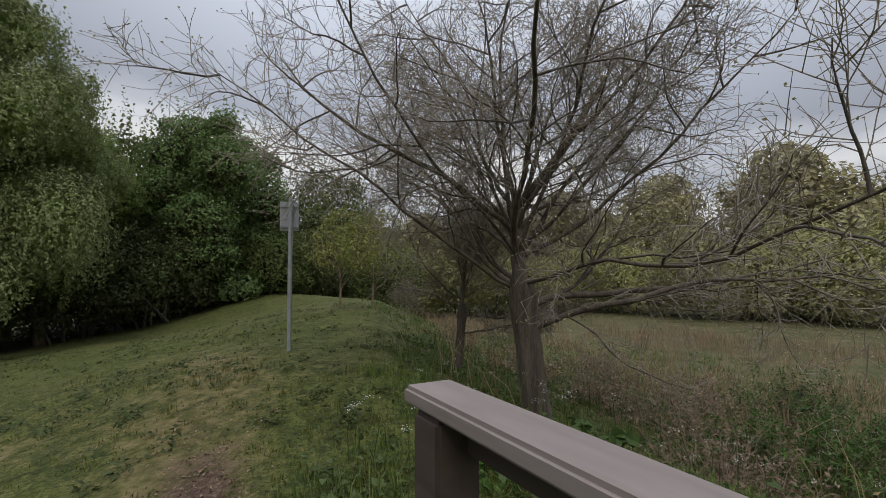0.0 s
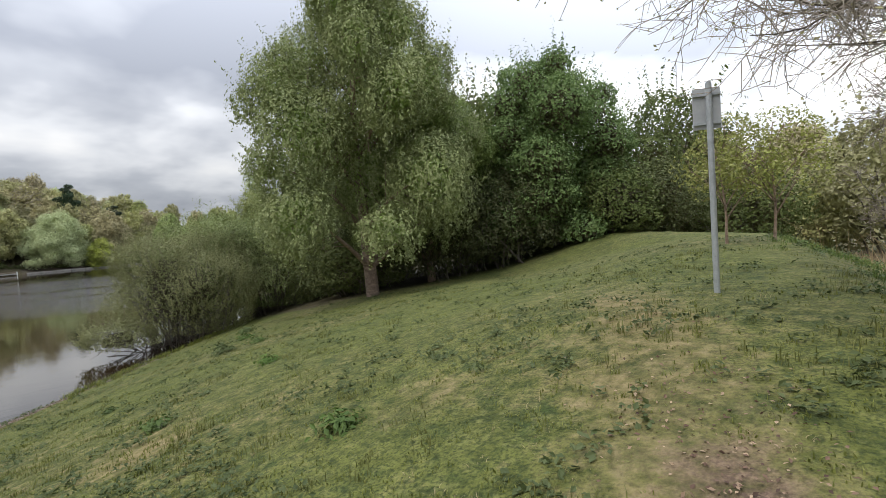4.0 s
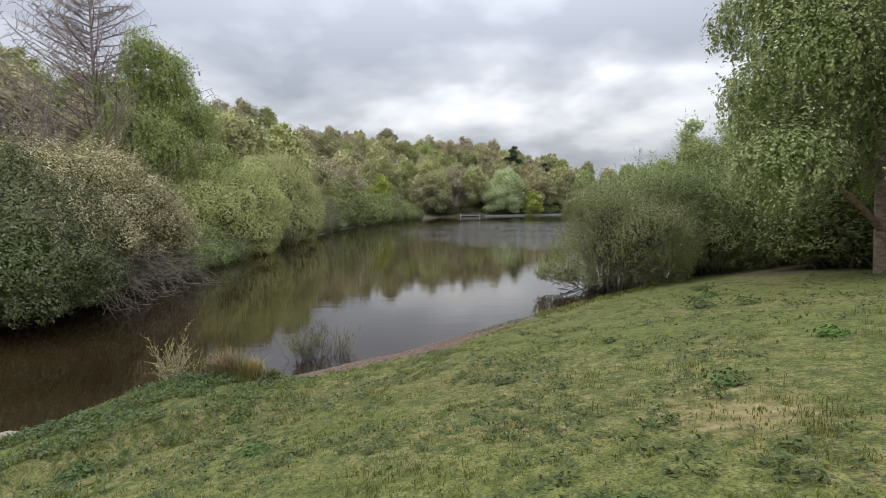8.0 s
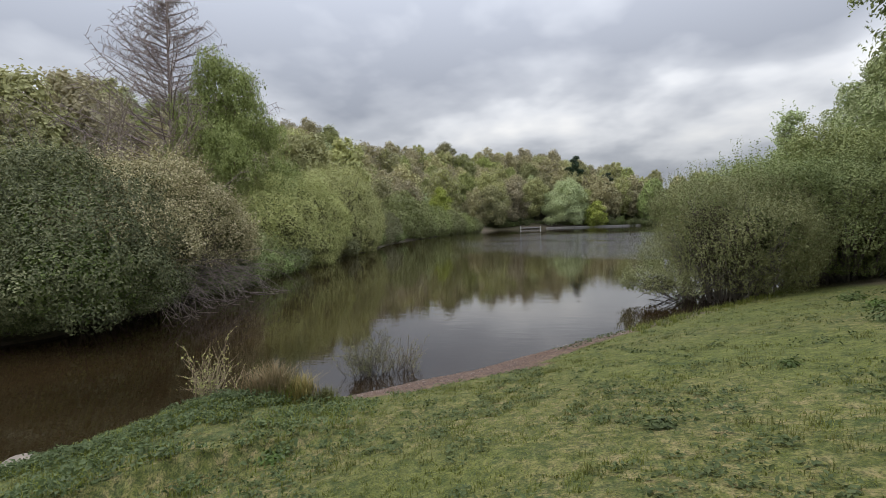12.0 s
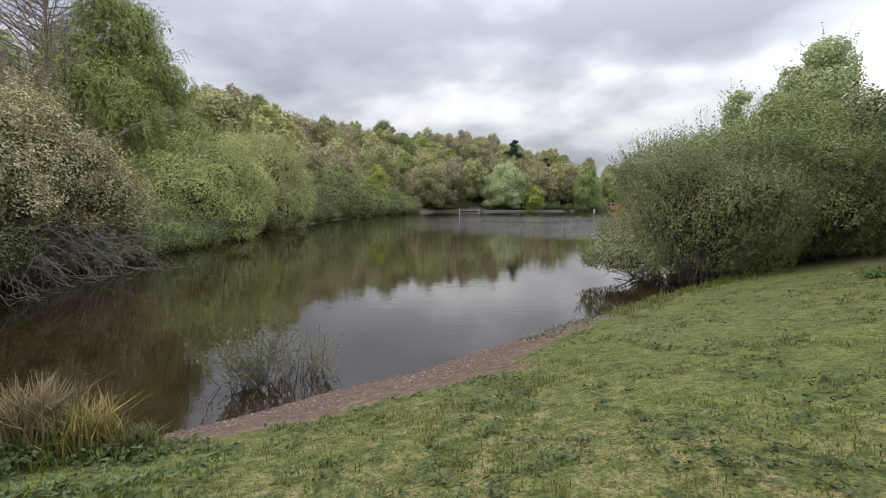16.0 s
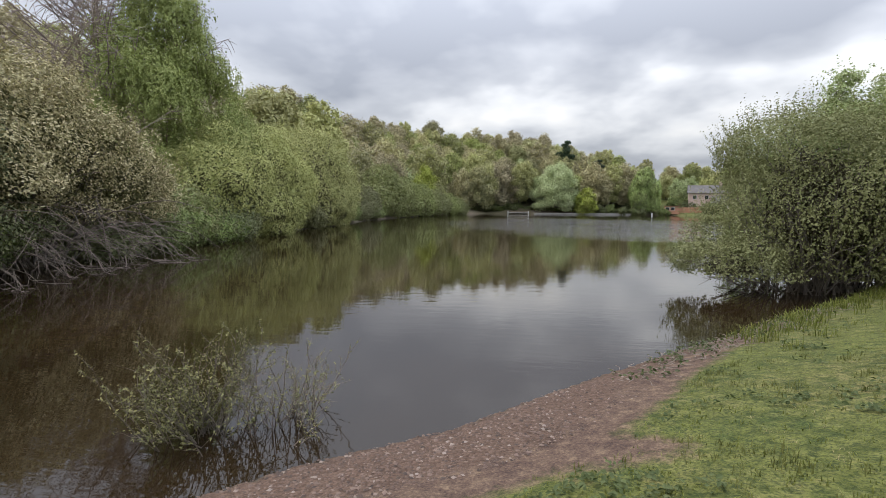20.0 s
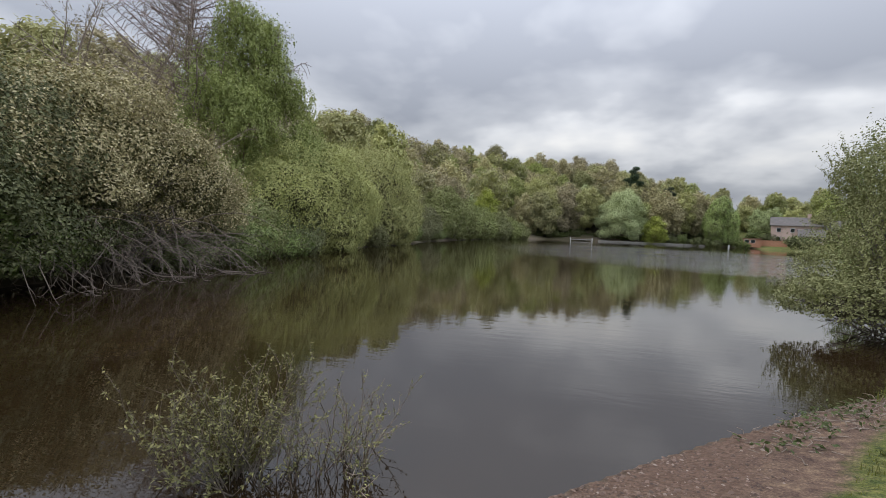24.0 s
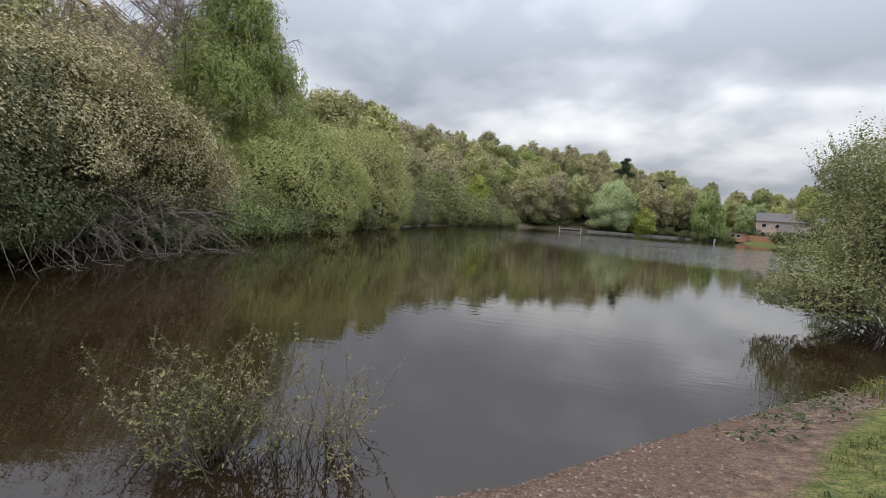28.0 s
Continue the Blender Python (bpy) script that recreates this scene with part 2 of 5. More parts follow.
def ground_material():
    """Meadow, gravel, mud and marsh, laid out by the masks of the ground sheet."""
    m, n = material("meadow_and_shore")
    place = n.add("ShaderNodeTexCoord").outputs["Object"]
    wide, mid, fine, grain = n.noise(place, 0.16, 4.0), n.noise(place, 0.9, 5.0, 0.6), n.noise(place, 5.0, 6.0, 0.72), n.noise(place, 38.0, 4.0, 0.6)
    turf = n.ramp(n.math("ADD", n.math("MULTIPLY", mid, 0.3), n.math("MULTIPLY", fine, 0.7)),
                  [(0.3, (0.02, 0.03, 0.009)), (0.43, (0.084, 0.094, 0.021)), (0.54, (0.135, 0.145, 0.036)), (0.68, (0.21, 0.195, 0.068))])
    straw = n.ramp(fine, [(0.32, (0.1, 0.08, 0.03)), (0.5, (0.2, 0.155, 0.07)), (0.7, (0.3, 0.23, 0.12))])
    dry = n.math("MULTIPLY", n.grey(wide, [(0.45, 0.0), (0.62, 0.8)]), n.grey(fine, [(0.42, 0.0), (0.62, 1.0)]))
    turf = n.mix(dry, turf, straw)
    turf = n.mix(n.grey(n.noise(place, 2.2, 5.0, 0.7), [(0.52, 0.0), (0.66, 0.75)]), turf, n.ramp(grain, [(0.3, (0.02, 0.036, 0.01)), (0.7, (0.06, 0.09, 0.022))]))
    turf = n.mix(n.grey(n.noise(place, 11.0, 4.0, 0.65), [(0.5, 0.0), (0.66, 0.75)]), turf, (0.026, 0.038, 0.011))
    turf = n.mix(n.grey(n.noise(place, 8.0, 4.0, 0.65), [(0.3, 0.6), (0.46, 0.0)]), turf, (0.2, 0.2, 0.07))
    # fine dark specks paint the small shadows between blades into the turf
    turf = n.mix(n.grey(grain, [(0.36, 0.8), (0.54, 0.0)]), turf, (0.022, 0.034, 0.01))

    def mask(name, soft=0.35):
        raw = n.add("ShaderNodeAttribute")
        raw.attribute_name = name
        edge = n.math("ADD", raw.outputs["Fac"], n.math("MULTIPLY", n.math("SUBTRACT", n.math("ADD", n.math("MULTIPLY", mid, 0.5), n.math("MULTIPLY", fine, 0.5)), 0.5), 1.6))
        return n.grey(edge, [(0.5 - soft / 2, 0.0), (0.5 + soft / 2, 1.0)])

    cell = n.add("ShaderNodeTexVoronoi", Vector=place, Scale=26.0)
    gravel = n.mix(0.5, n.ramp(grain, [(0.3, (0.052, 0.031, 0.022)), (0.7, (0.155, 0.095, 0.066))]), n.ramp(cell.outputs["Color"], [(0.2, (0.068, 0.043, 0.031)), (0.8, (0.185, 0.125, 0.092))]))
    mud = n.ramp(n.math("ADD", n.math("MULTIPLY", fine, 0.6), n.math("MULTIPLY", grain, 0.4)), [(0.38, (0.05, 0.031, 0.025)), (0.5, (0.11, 0.071, 0.052)), (0.62, (0.21, 0.147, 0.094))])
    marsh = n.ramp(n.math("ADD", n.math("MULTIPLY", mid, 0.5), n.math("MULTIPLY", fine, 0.5)), [(0.35, (0.045, 0.062, 0.02)), (0.5, (0.11, 0.105, 0.045)), (0.65, (0.22, 0.165, 0.095))])
    litter = n.ramp(fine, [(0.3, (0.035, 0.03, 0.018)), (0.7, (0.1, 0.085, 0.045))])
    bed = n.ramp(mid, [(0.3, (0.05, 0.042, 0.03)), (0.7, (0.1, 0.08, 0.055))])
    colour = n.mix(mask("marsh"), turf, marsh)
    colour = n.mix(mask("wood"), colour, litter)
    colour = n.mix(mask("worn", 0.5), colour, straw)
    colour = n.mix(mask("mud", 0.3), colour, mud)
    stones = mask("gravel", 0.16)
    colour = n.mix(stones, colour, gravel)
    colour = n.mix(mask("bed"), colour, bed)
    relief = n.math("ADD", n.math("MULTIPLY", fine, 0.7), n.math("MULTIPLY", grain, 0.3))
    relief = n.math("ADD", relief, n.math("MULTIPLY", n.math("MULTIPLY", cell.outputs["Distance"], stones), -0.5))
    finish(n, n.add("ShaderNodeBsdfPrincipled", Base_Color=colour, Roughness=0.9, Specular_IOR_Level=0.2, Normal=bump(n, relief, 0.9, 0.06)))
    return m


def water_material():
    m, n = material("still_brown_lake_water")
    place = n.add("ShaderNodeTexCoord").outputs["Object"]
    long = n.add("ShaderNodeMapping", Vector=place, Scale=(1.0, 0.22, 1.0), Rotation=(0, 0, 0.12))
    # a breeze ruffles the middle of the lake; the near water lies still
    middle = n.add("ShaderNodeVectorMath", i0=n.add("ShaderNodeMapping", Vector=place, Location=(2.1, -0.5, 0.0), Scale=(0.02, 0.03, 1.0)))
    middle.operation = "LENGTH"
    breeze = n.math("MULTIPLY", n.grey(middle.outputs["Value"], [(0.35, 1.0), (1.0, 0.012)]), n.grey(n.noise(n.add("ShaderNodeMapping", Vector=place, Scale=(0.12, 0.05, 1.0)), 1.0, 4.0), [(0.32, 0.1), (0.52, 1.0)]))
    ripple = n.math("ADD", n.math("MULTIPLY", n.noise(long, 2.2, 3.0), 0.7), n.math("MULTIPLY", n.noise(long, 8.0, 2.0), 0.3))
    swell = n.noise(n.add("ShaderNodeMapping", Vector=place, Scale=(0.5, 0.16, 1.0)), 0.8, 2.0)
    heightmap = n.math("ADD", n.math("MULTIPLY", swell, 0.1), n.math("MULTIPLY", ripple, n.math("MULTIPLY_ADD", breeze, 6.0, 0.06)))
    normal = bump(n, heightmap, 0.5, 0.07)
    murk = n.ramp(n.noise(place, 0.12, 3.0), [(0.35, (0.013, 0.008, 0.0035)), (0.65, (0.022, 0.0135, 0.006))])
    finish(n, n.add("ShaderNodeBsdfPrincipled", Base_Color=murk, Roughness=n.math("MULTIPLY_ADD", breeze, 0.07, 0.004), IOR=1.56, Specular_IOR_Level=0.5, Normal=normal))
    return m


GROUND, WATER = ground_material(), water_material()

# ---------------------------------------------------------------- plan
# the shore of the lake, anticlockwise round the water
SHORE = [(-2, -34), (-3, -26), (-9.5, -17), (-14, -11), (-16.9, -8.4), (-18.6, -7.4), (-19.3, -6.2), (-19.4, -4.4), (-20.2, -3.5), (-21.3, -2.3), (-22.3, -0.8),
         (-23.6, 0.5), (-24.9, 1.9), (-26, 3.1), (-27.4, 4.9), (-29.1, 6.7), (-31.5, 9.8), (-35.5, 13.8), (-42, 18), (-55, 23), (-70, 31.5), (-86, 46), (-102, 70),
         (-160, 84), (-212, 74), (-221, 62), (-217, 34), (-209, 6), (-199, -9), (-150, -21), (-112, -25), (-84, -23.5), (-54, -22.6), (-43, -22.4), (-34, -20.3),
         (-28, -18.8), (-21.5, -21), (-13, -29), (-7, -38)]


def shore_distance(x, y):
    """Metres from the shoreline: positive on land, negative in the lake."""
    x, y = np.asarray(x, float), np.asarray(y, float)
    best, inside = np.full(x.shape, 1e9), np.zeros(x.shape, bool)
    for (ax, ay), (bx, by) in zip(SHORE, SHORE[1:] + SHORE[:1]):
        ex, ey = bx - ax, by - ay
        f = np.clip(((x - ax) * ex + (y - ay) * ey) / (ex * ex + ey * ey), 0, 1)
        best = np.minimum(best, np.hypot(x - ax - f * ex, y - ay - f * ey))
        cross = (ay > y) != (by > y)
        with np.errstate(divide="ignore", invalid="ignore"):
            inside ^= cross & (x < ex * (y - ay) / (ey if ey else 1e-9) + ax)
    return np.where(inside, -best, best)


def dam_offset(x, y):
    """Metres up the bank from the straight waterline of the dam."""
    return (x + 22.3) * 0.725 + (y + 0.8) * 0.689


def smooth(a, b, v):
    v = np.clip((v - a) / (b - a), 0, 1)
    return v * v * (3 - 2 * v)


BANK = ([0, 1.2, 4, 8, 12, 15.5, 17.3, 19.0, 20.4, 21.6, 25, 32, 60, 400], [0.03, 0.34, 1.13, 2.15, 3.22, 4.03, 4.36, 4.46, 3.8, 3.3, 2.7, 2.3, 2.6, 24.0])


def land(x, y):
    """The height of the ground: the lake bed, the grassed dam, and the wooded hill round the rest of the lake."""
    x, y = np.asarray(x, float), np.asarray(y, float)
    d, up = shore_distance(x, y), dam_offset(x, y)
    # the crest swings away from the water where the dam ends
    swing = np.clip((y - 7.5) * 0.5, 0, 6.5) * np.interp(up, [0, 9, 18], [0, 0.35, 1])
    dam = np.interp(np.where(up > 4, up, np.maximum(up, d)) - swing, *BANK) + 0.35 * np.exp(-((x + 17) ** 2 + (y + 5) ** 2) / 6.0)
    dam = dam + (0.2 * smooth(4.5, 8.5, y) + 0.14 * smooth(8.5, 14, y)) * np.exp(-((up - swing - 17.8) / 3.0) ** 2)
    low = smooth(10, 80, y)
    hill = np.minimum(0.3 + 0.08 * np.minimum(np.maximum(d, 0), 5) + np.maximum(d - 8, 0) * (0.2 + 0.11 * smooth(70, 110, -x) + 0.15 * smooth(150, 200, -x) - 0.22 * low), 33 - 20 * low)
    side = smooth(-5.0, -1.5, up)
    z = side * dam + (1 - side) * hill
    return np.where(d < 0, np.maximum(d * 0.3, -1.8), np.minimum(z, 0.03 + np.maximum(d, 0) * 0.8))


def beach_width(y):
    return 0.6 + 1.6 * np.exp(-((y + 0.4) / 3.9) ** 2)


# ---------------------------------------------------------------- mesh helpers
def raw_mesh(name, verts, faces, smooth_faces=False):
    me = bpy.data.meshes.new(name)
    verts, faces = np.asarray(verts, np.float32), np.asarray(faces, np.int32)
    sides = faces.shape[1]
    me.vertices.add(len(verts))
    me.vertices.foreach_set("co", verts.ravel())
    me.loops.add(faces.size)
    me.loops.foreach_set("vertex_index", faces.ravel())
    me.polygons.add(len(faces))
    me.polygons.foreach_set("loop_start", np.arange(0, faces.size, sides, dtype=np.int32))
    me.polygons.foreach_set("use_smooth", np.full(len(faces), smooth_faces))
    me.update(calc_edges=True)
    return me


def part(name, data, mat, parent=None, label=""):
    """Links a mesh (or a bmesh) as one object under its thing."""
    if isinstance(data, bmesh.types.BMesh):
        me = bpy.data.meshes.new(name)
        data.to_mesh(me)
        data.free()
        data = me
    if mat and not data.materials:
        data.materials.append(mat)
    ob = new(name, data)
    ob.parent = parent
    if label:
        tagged(ob, label)
    return ob


def thing(name, label, category, place=(0, 0, 0), group="", kind="", turn=0.0):
    ob = new(name)
    ob.empty_display_size = 0.3
    ob.matrix_basis = pose(*place, 0, 0, turn)
    return tagged(ob, label, category, group, kind)


# ---------------------------------------------------------------- ground and water
def graded(fine_from, fine_to, step, low, high, growth=1.13):
    mid = list(np.arange(fine_from, fine_to, step))
    up, s = [mid[-1]], step
    while up[-1] < high:
        s *= growth
        up.append(up[-1] + s)
    down, s = [mid[0]], step
    while down[-1] > low:
        s *= growth
        down.append(down[-1] - s)
    return np.array(down[:0:-1] + mid + up[1:])


def build_ground():
    xs, ys = graded(-32, 3, 0.2, -1500, 900), graded(-12, 24, 0.2, -1200, 1200)
    gx, gy = np.meshgrid(xs, ys)
    z = land(gx, gy)
    d, up = shore_distance(gx, gy), dam_offset(gx, gy)
    lumps = np.array([noise.fractal((a * 0.9, b * 0.9, 3.0), 0.9, 2.0, 3) for a, b in zip(gx.ravel(), gy.ravel())]).reshape(z.shape)
    near = (d > 0.4) & (up > -3)
    z = z + np.where(near, 0.035 * lumps * smooth(0.4, 2.0, d), 0.0)
    cols, rows = len(xs), len(ys)
    index = np.arange(cols * rows).reshape(rows, cols)
    faces = np.stack([index[:-1, :-1], index[:-1, 1:], index[1:, 1:], index[1:, :-1]], -1).reshape(-1, 4)
    me = raw_mesh("ground", np.stack([gx, gy, z], -1).reshape(-1, 3), faces, True)
    beach = smooth(-7.0, -4.6, gy) * (1 - smooth(6.0, 9.5, gy))
    width = beach_width(gy)
    across, along = (gx + 4.5) * 0.87 + (gy - 4.6) * 0.49, -(gx + 4.5) * 0.49 + (gy - 4.6) * 0.87
    path = np.exp(-(across / 0.42) ** 2) * np.exp(-((along + 0.3) / 1.7) ** 2)
    masks = {
        "gravel": beach * (1 - smooth(width * 0.45, width * 0.45 + 0.7, d)) * (1 - 0.75 * smooth(0.3, 2.2, gy)) + 0.62 * (1 - smooth(0.1, 0.5, d)) * smooth(-6, -2, up),
        "worn": 0.52 * np.exp(-((across + 0.15) / 0.9) ** 2) * smooth(-3.5, -1.5, along) * (1 - smooth(2.5, 9.0, along)) + 0.5 * np.exp(-((gx + 10.9) ** 2 / 2.2 + (gy - 3.9) ** 2 / 0.7)) + 0.42 * np.exp(-((gx + 7.5) ** 2 / 0.8 + (gy - 5.5) ** 2 / 0.6)),
        "mud": 0.78 * path + 0.62 * np.exp(-((gx + 20.85) ** 2 / 0.25 + (gy - 1.1) ** 2 / 0.3)) + 0.95 * beach * (1 - smooth(width - 0.65, width + 0.5, d)),
        "marsh": smooth(24.5, 30.0, up - np.clip((gy - 7.5) * 0.5, 0, 6.5)) * smooth(-3, 3, up) * (1 - smooth(55, 75, up)),
        "wood": np.maximum((1 - smooth(-4.0, -1.5, up)) * (1 - smooth(45, 60, gy)), 0.75 * smooth(19, 23, -0.9 * gx + 0.35 * gy - 8) * smooth(13.5, 16.5, gy) * (1 - smooth(15, 17.5, up)) * smooth(0, 1, up)),
        "bed": 1 - smooth(-0.15, 0.1, d),
    }
    for name, values in masks.items():
        me.attributes.new(name, "FLOAT", "POINT").data.foreach_set("value", np.clip(values, 0, 1).astype(np.float32).ravel())
    tagged(part("ground", me, GROUND), "grassy dam, gravel shore and wooded hillside round a lake", "ground", kind="structure")


build_ground()


def build_water():
    bm = bmesh.new()
    bm.faces.new([bm.verts.new((x, y, 0)) for x, y in ((-1, -45), (8, -32), (-14, 4), (-100, 92), (-235, 92), (-235, -40))])
    tagged(part("water", bm, WATER), "still brown lake water with faint ripples", "water", kind="structure")


build_water()

# ---------------------------------------------------------------- plants
def frames_along(points):
    """Two unit vectors across each point of a line."""
    t = np.gradient(points, axis=0)
    t /= np.linalg.norm(t, axis=1)[:, None] + 1e-9
    ref = np.where(np.abs(t[:, 2:3]) > 0.9, np.array([[1.0, 0, 0]]), np.array([[0, 0, 1.0]]))
    a = np.cross(t, ref)
    a /= np.linalg.norm(a, axis=1)[:, None] + 1e-9
    return a, np.cross(t, a)


def tubes(name, branches):
    """One mesh of tapered, round branches: rows of (points, radii, sides)."""
    verts, faces, base = [], [], 0
    for points, radii, sides in branches:
        points = np.asarray(points, float)
        a, b = frames_along(points)
        turn = np.linspace(0, 2 * np.pi, sides, endpoint=False)
        ring = points[:, None] + np.asarray(radii)[:, None, None] * (np.cos(turn)[None, :, None] * a[:, None] + np.sin(turn)[None, :, None] * b[:, None])
        verts.append(ring.reshape(-1, 3))
        n = len(points)
        i = np.arange(n - 1)[:, None] * sides + np.arange(sides)[None]
        j = np.arange(n - 1)[:, None] * sides + (np.arange(sides)[None] + 1) % sides
        faces.append(np.stack([i, j, j + sides, i + sides], -1).reshape(-1, 4) + base)
        base += n * sides
    return raw_mesh(name, np.concatenate(verts), np.concatenate(faces), True)


def bent(rng, start, way, length, steps, wobble, rise=0.0):
    """A crooked line from start: wobble bends it, rise turns it up (or down, minus)."""
    way = np.array(way, float) / np.linalg.norm(way)
    points, step = [np.array(start, float)], length / steps
    for _ in range(steps):
        way = way + rng.normal(0, wobble, 3) + (0, 0, rise)
        way /= np.linalg.norm(way)
        points.append(points[-1] + way * step)
    return np.array(points)


def leaves(name, centres, size, rng, aspect=0.55, droop=0.0, spread=0.35, hubs=None, face=1.0, jitter=0.36, broad=False):
    """One mesh of small pointed leaves, each two triangles folded on the midrib (broad: six points round, arched). Leaves face away from the hubs of their clumps, and up."""
    n = len(centres)
    out = np.zeros((n, 3))
    if hubs is not None:
        out = centres - hubs
        out /= np.linalg.norm(out, axis=1)[:, None] + 1e-6
    normal = face * (1.15 * out + (0, 0, 0.65)) + rng.normal(0, jitter, (n, 3))
    normal /= np.linalg.norm(normal, axis=1)[:, None] + 1e-9
    axis = rng.normal(0, 1, (n, 3))
    axis[:, 2] -= droop
    axis -= normal * (axis * normal).sum(1)[:, None]
    axis /= np.linalg.norm(axis, axis=1)[:, None] + 1e-9
    side = np.cross(normal, axis)
    length = size * rng.uniform(1 - spread, 1 + spread, n)[:, None]
    half = length * aspect * 0.5
    tip, root = centres + axis * length * 0.5, centres - axis * length * 0.5
    left, right = centres + side * half + normal * half * 0.3, centres - side * half + normal * half * 0.3
    if broad:
        rim = [centres + axis * length * a + side * half * b + normal * (half * 0.35 * abs(b) - length * 0.5 * a * a) for a, b in ((-0.5, 0), (-0.3, -0.8), (0.05, -1.0), (0.3, -0.6), (0.5, 0), (0.3, 0.6), (0.05, 1.0), (-0.3, 0.8))]
        k = np.arange(n)[:, None, None] * 9
        fan = np.array([(8, a, (a + 1) % 8) for a in range(8)])[None]
        return raw_mesh(name, np.stack(rim + [centres], 1).reshape(-1, 3), (k + fan).reshape(-1, 3))
    verts = np.stack([root, right, tip, left], 1).reshape(-1, 3)
    k = np.arange(n) * 4
    faces = np.stack([np.stack([k, k + 1, k + 2], -1), np.stack([k, k + 2, k + 3], -1)], 1).reshape(-1, 3)
    return raw_mesh(name, verts, faces)


def children(rng, parent, count, length, low=0.25, angle=(35, 65), steps=4, wobble=0.12, rise=0.0, shrink=0.55):
    """Lines that spring from along a parent line; shorter towards its tip."""
    made, n = [], len(parent)
    for k in range(count):
        f = low + (1 - low) * (k + rng.uniform(0.1, 0.9)) / count
        i = min(int(f * (n - 1)), n - 2)
        p = parent[i] + (parent[i + 1] - parent[i]) * (f * (n - 1) - i)
        t = parent[i + 1] - parent[i]
        t /= np.linalg.norm(t) + 1e-9
        out = np.cross(t, rng.normal(0, 1, 3))
        out /= np.linalg.norm(out) + 1e-9
        a = radians(rng.uniform(*angle))
        made.append(bent(rng, p, np.cos(a) * t + np.sin(a) * out, length * (1 - shrink * f) * rng.uniform(0.7, 1.2), steps, wobble, rise))
    return made


def taper(points, thick, thin):
    return np.linspace(1, 0, len(points)) ** 0.8 * (thick - thin) + thin


def lumpy(rng, count, blobs, hollow=0.55):
    """Points in a union of lumps (x, y, z, rx, ry, rz), most of them near the outside."""
    weight = np.array([b[3] * b[4] + b[4] * b[5] + b[3] * b[5] for b in blobs])
    pick = rng.choice(len(blobs), count, p=weight / weight.sum())
    b = np.array(blobs)[pick]
    way = rng.normal(0, 1, (count, 3))
    way /= np.linalg.norm(way, axis=1)[:, None]
    far = rng.uniform(hollow**3, 1, count) ** (1 / 3)
    return b[:, :3] + way * far[:, None] * b[:, 3:], b[:, :3]


def clustered(rng, spots, each, spread, stretch=1.0, cores=None):
    """Clumps of points round the spots, and for each point a hub between its clump and the core of its lump."""
    hubs = np.repeat(spots, each, 0)
    points = hubs + rng.normal(0, spread, hubs.shape) * (1, 1, stretch)
    hubs = hubs - (0, 0, spread * 0.6)
    if stretch > 1.3:
        # hanging sprays: leaves strung down from each spot
        points = np.repeat(spots, each, 0) + rng.normal(0, spread * 0.42, hubs.shape)
        points[:, 2] -= np.repeat(rng.uniform(2.5, 10.0, len(spots)), each) * spread * rng.random(len(points))
    if cores is not None:
        cores = np.repeat(cores, each, 0)
        way = hubs - cores
        hubs = hubs - way / (np.linalg.norm(way, axis=1)[:, None] + 1e-6) * spread * 1.6
    return points, hubs


def plant(name, label, category, group=""):
    return thing(name, label, category, group=group)


def foliage(ob, name, data, mat, label=""):
    return tagged(part(name, data, mat, ob, label), kind="stuff")


def leaf_shell(rng, lumps, per_m2, under=0.4, low=0.12, fuzz=0.05):
    """Points on the outside of a union of lumps (x, y, z, rx, ry, rz), with the way that the crown faces there."""
    lumps = np.asarray(lumps, float)
    r = lumps[:, 3:]
    area = 4 * np.pi * (((r[:, 0] * r[:, 1]) ** 1.6 + (r[:, 0] * r[:, 2]) ** 1.6 + (r[:, 1] * r[:, 2]) ** 1.6) / 3) ** (1 / 1.6)
    own = np.repeat(np.arange(len(lumps)), rng.poisson(area * per_m2))
    way = rng.normal(0, 1, (len(own), 3))
    way /= np.linalg.norm(way, axis=1)[:, None]
    points = lumps[own, :3] + way * r[own] * (rng.uniform(0.95 - 3 * fuzz, 1.0, len(own)) + np.minimum(rng.exponential(fuzz, len(own)), 2.5 * fuzz))[:, None]
    facing = way / r[own]
    facing /= np.linalg.norm(facing, axis=1)[:, None]
    keep = (points[:, 2] > low) & ((facing[:, 2] > -0.3) | (rng.random(len(own)) < under))
    points, facing, own = points[keep], facing[keep], own[keep]
    out = np.ones(len(points), bool)
    for k, lump in enumerate(lumps):
        near = np.flatnonzero(out & (np.abs(points[:, 0] - lump[0]) < lump[3]) & (np.abs(points[:, 1] - lump[1]) < lump[4]) & (own != k))
        out[near[(((points[near] - lump[:3]) / lump[3:]) ** 2).sum(1) < 0.72]] = False
    return points[out], facing[out]


def with_tufts(rng, lumps, count, size=(0.26, 0.44), low=0.5):
    """Lumps with smaller lumps standing out from them."""
    made = [tuple(lump) for lump in lumps]
    for x, y, z, rx, ry, rz in lumps:
        for _ in range(count):
            way = rng.normal(0, 1, 3) + (0, 0, 0.25)
            way /= np.linalg.norm(way)
            r = rng.uniform(*size)
            made.append((x + way[0] * rx * 0.86, y + way[1] * ry * 0.86, max(z + way[2] * rz * 0.86, low), rx * r, ry * r, rz * r * 0.9))
    return made


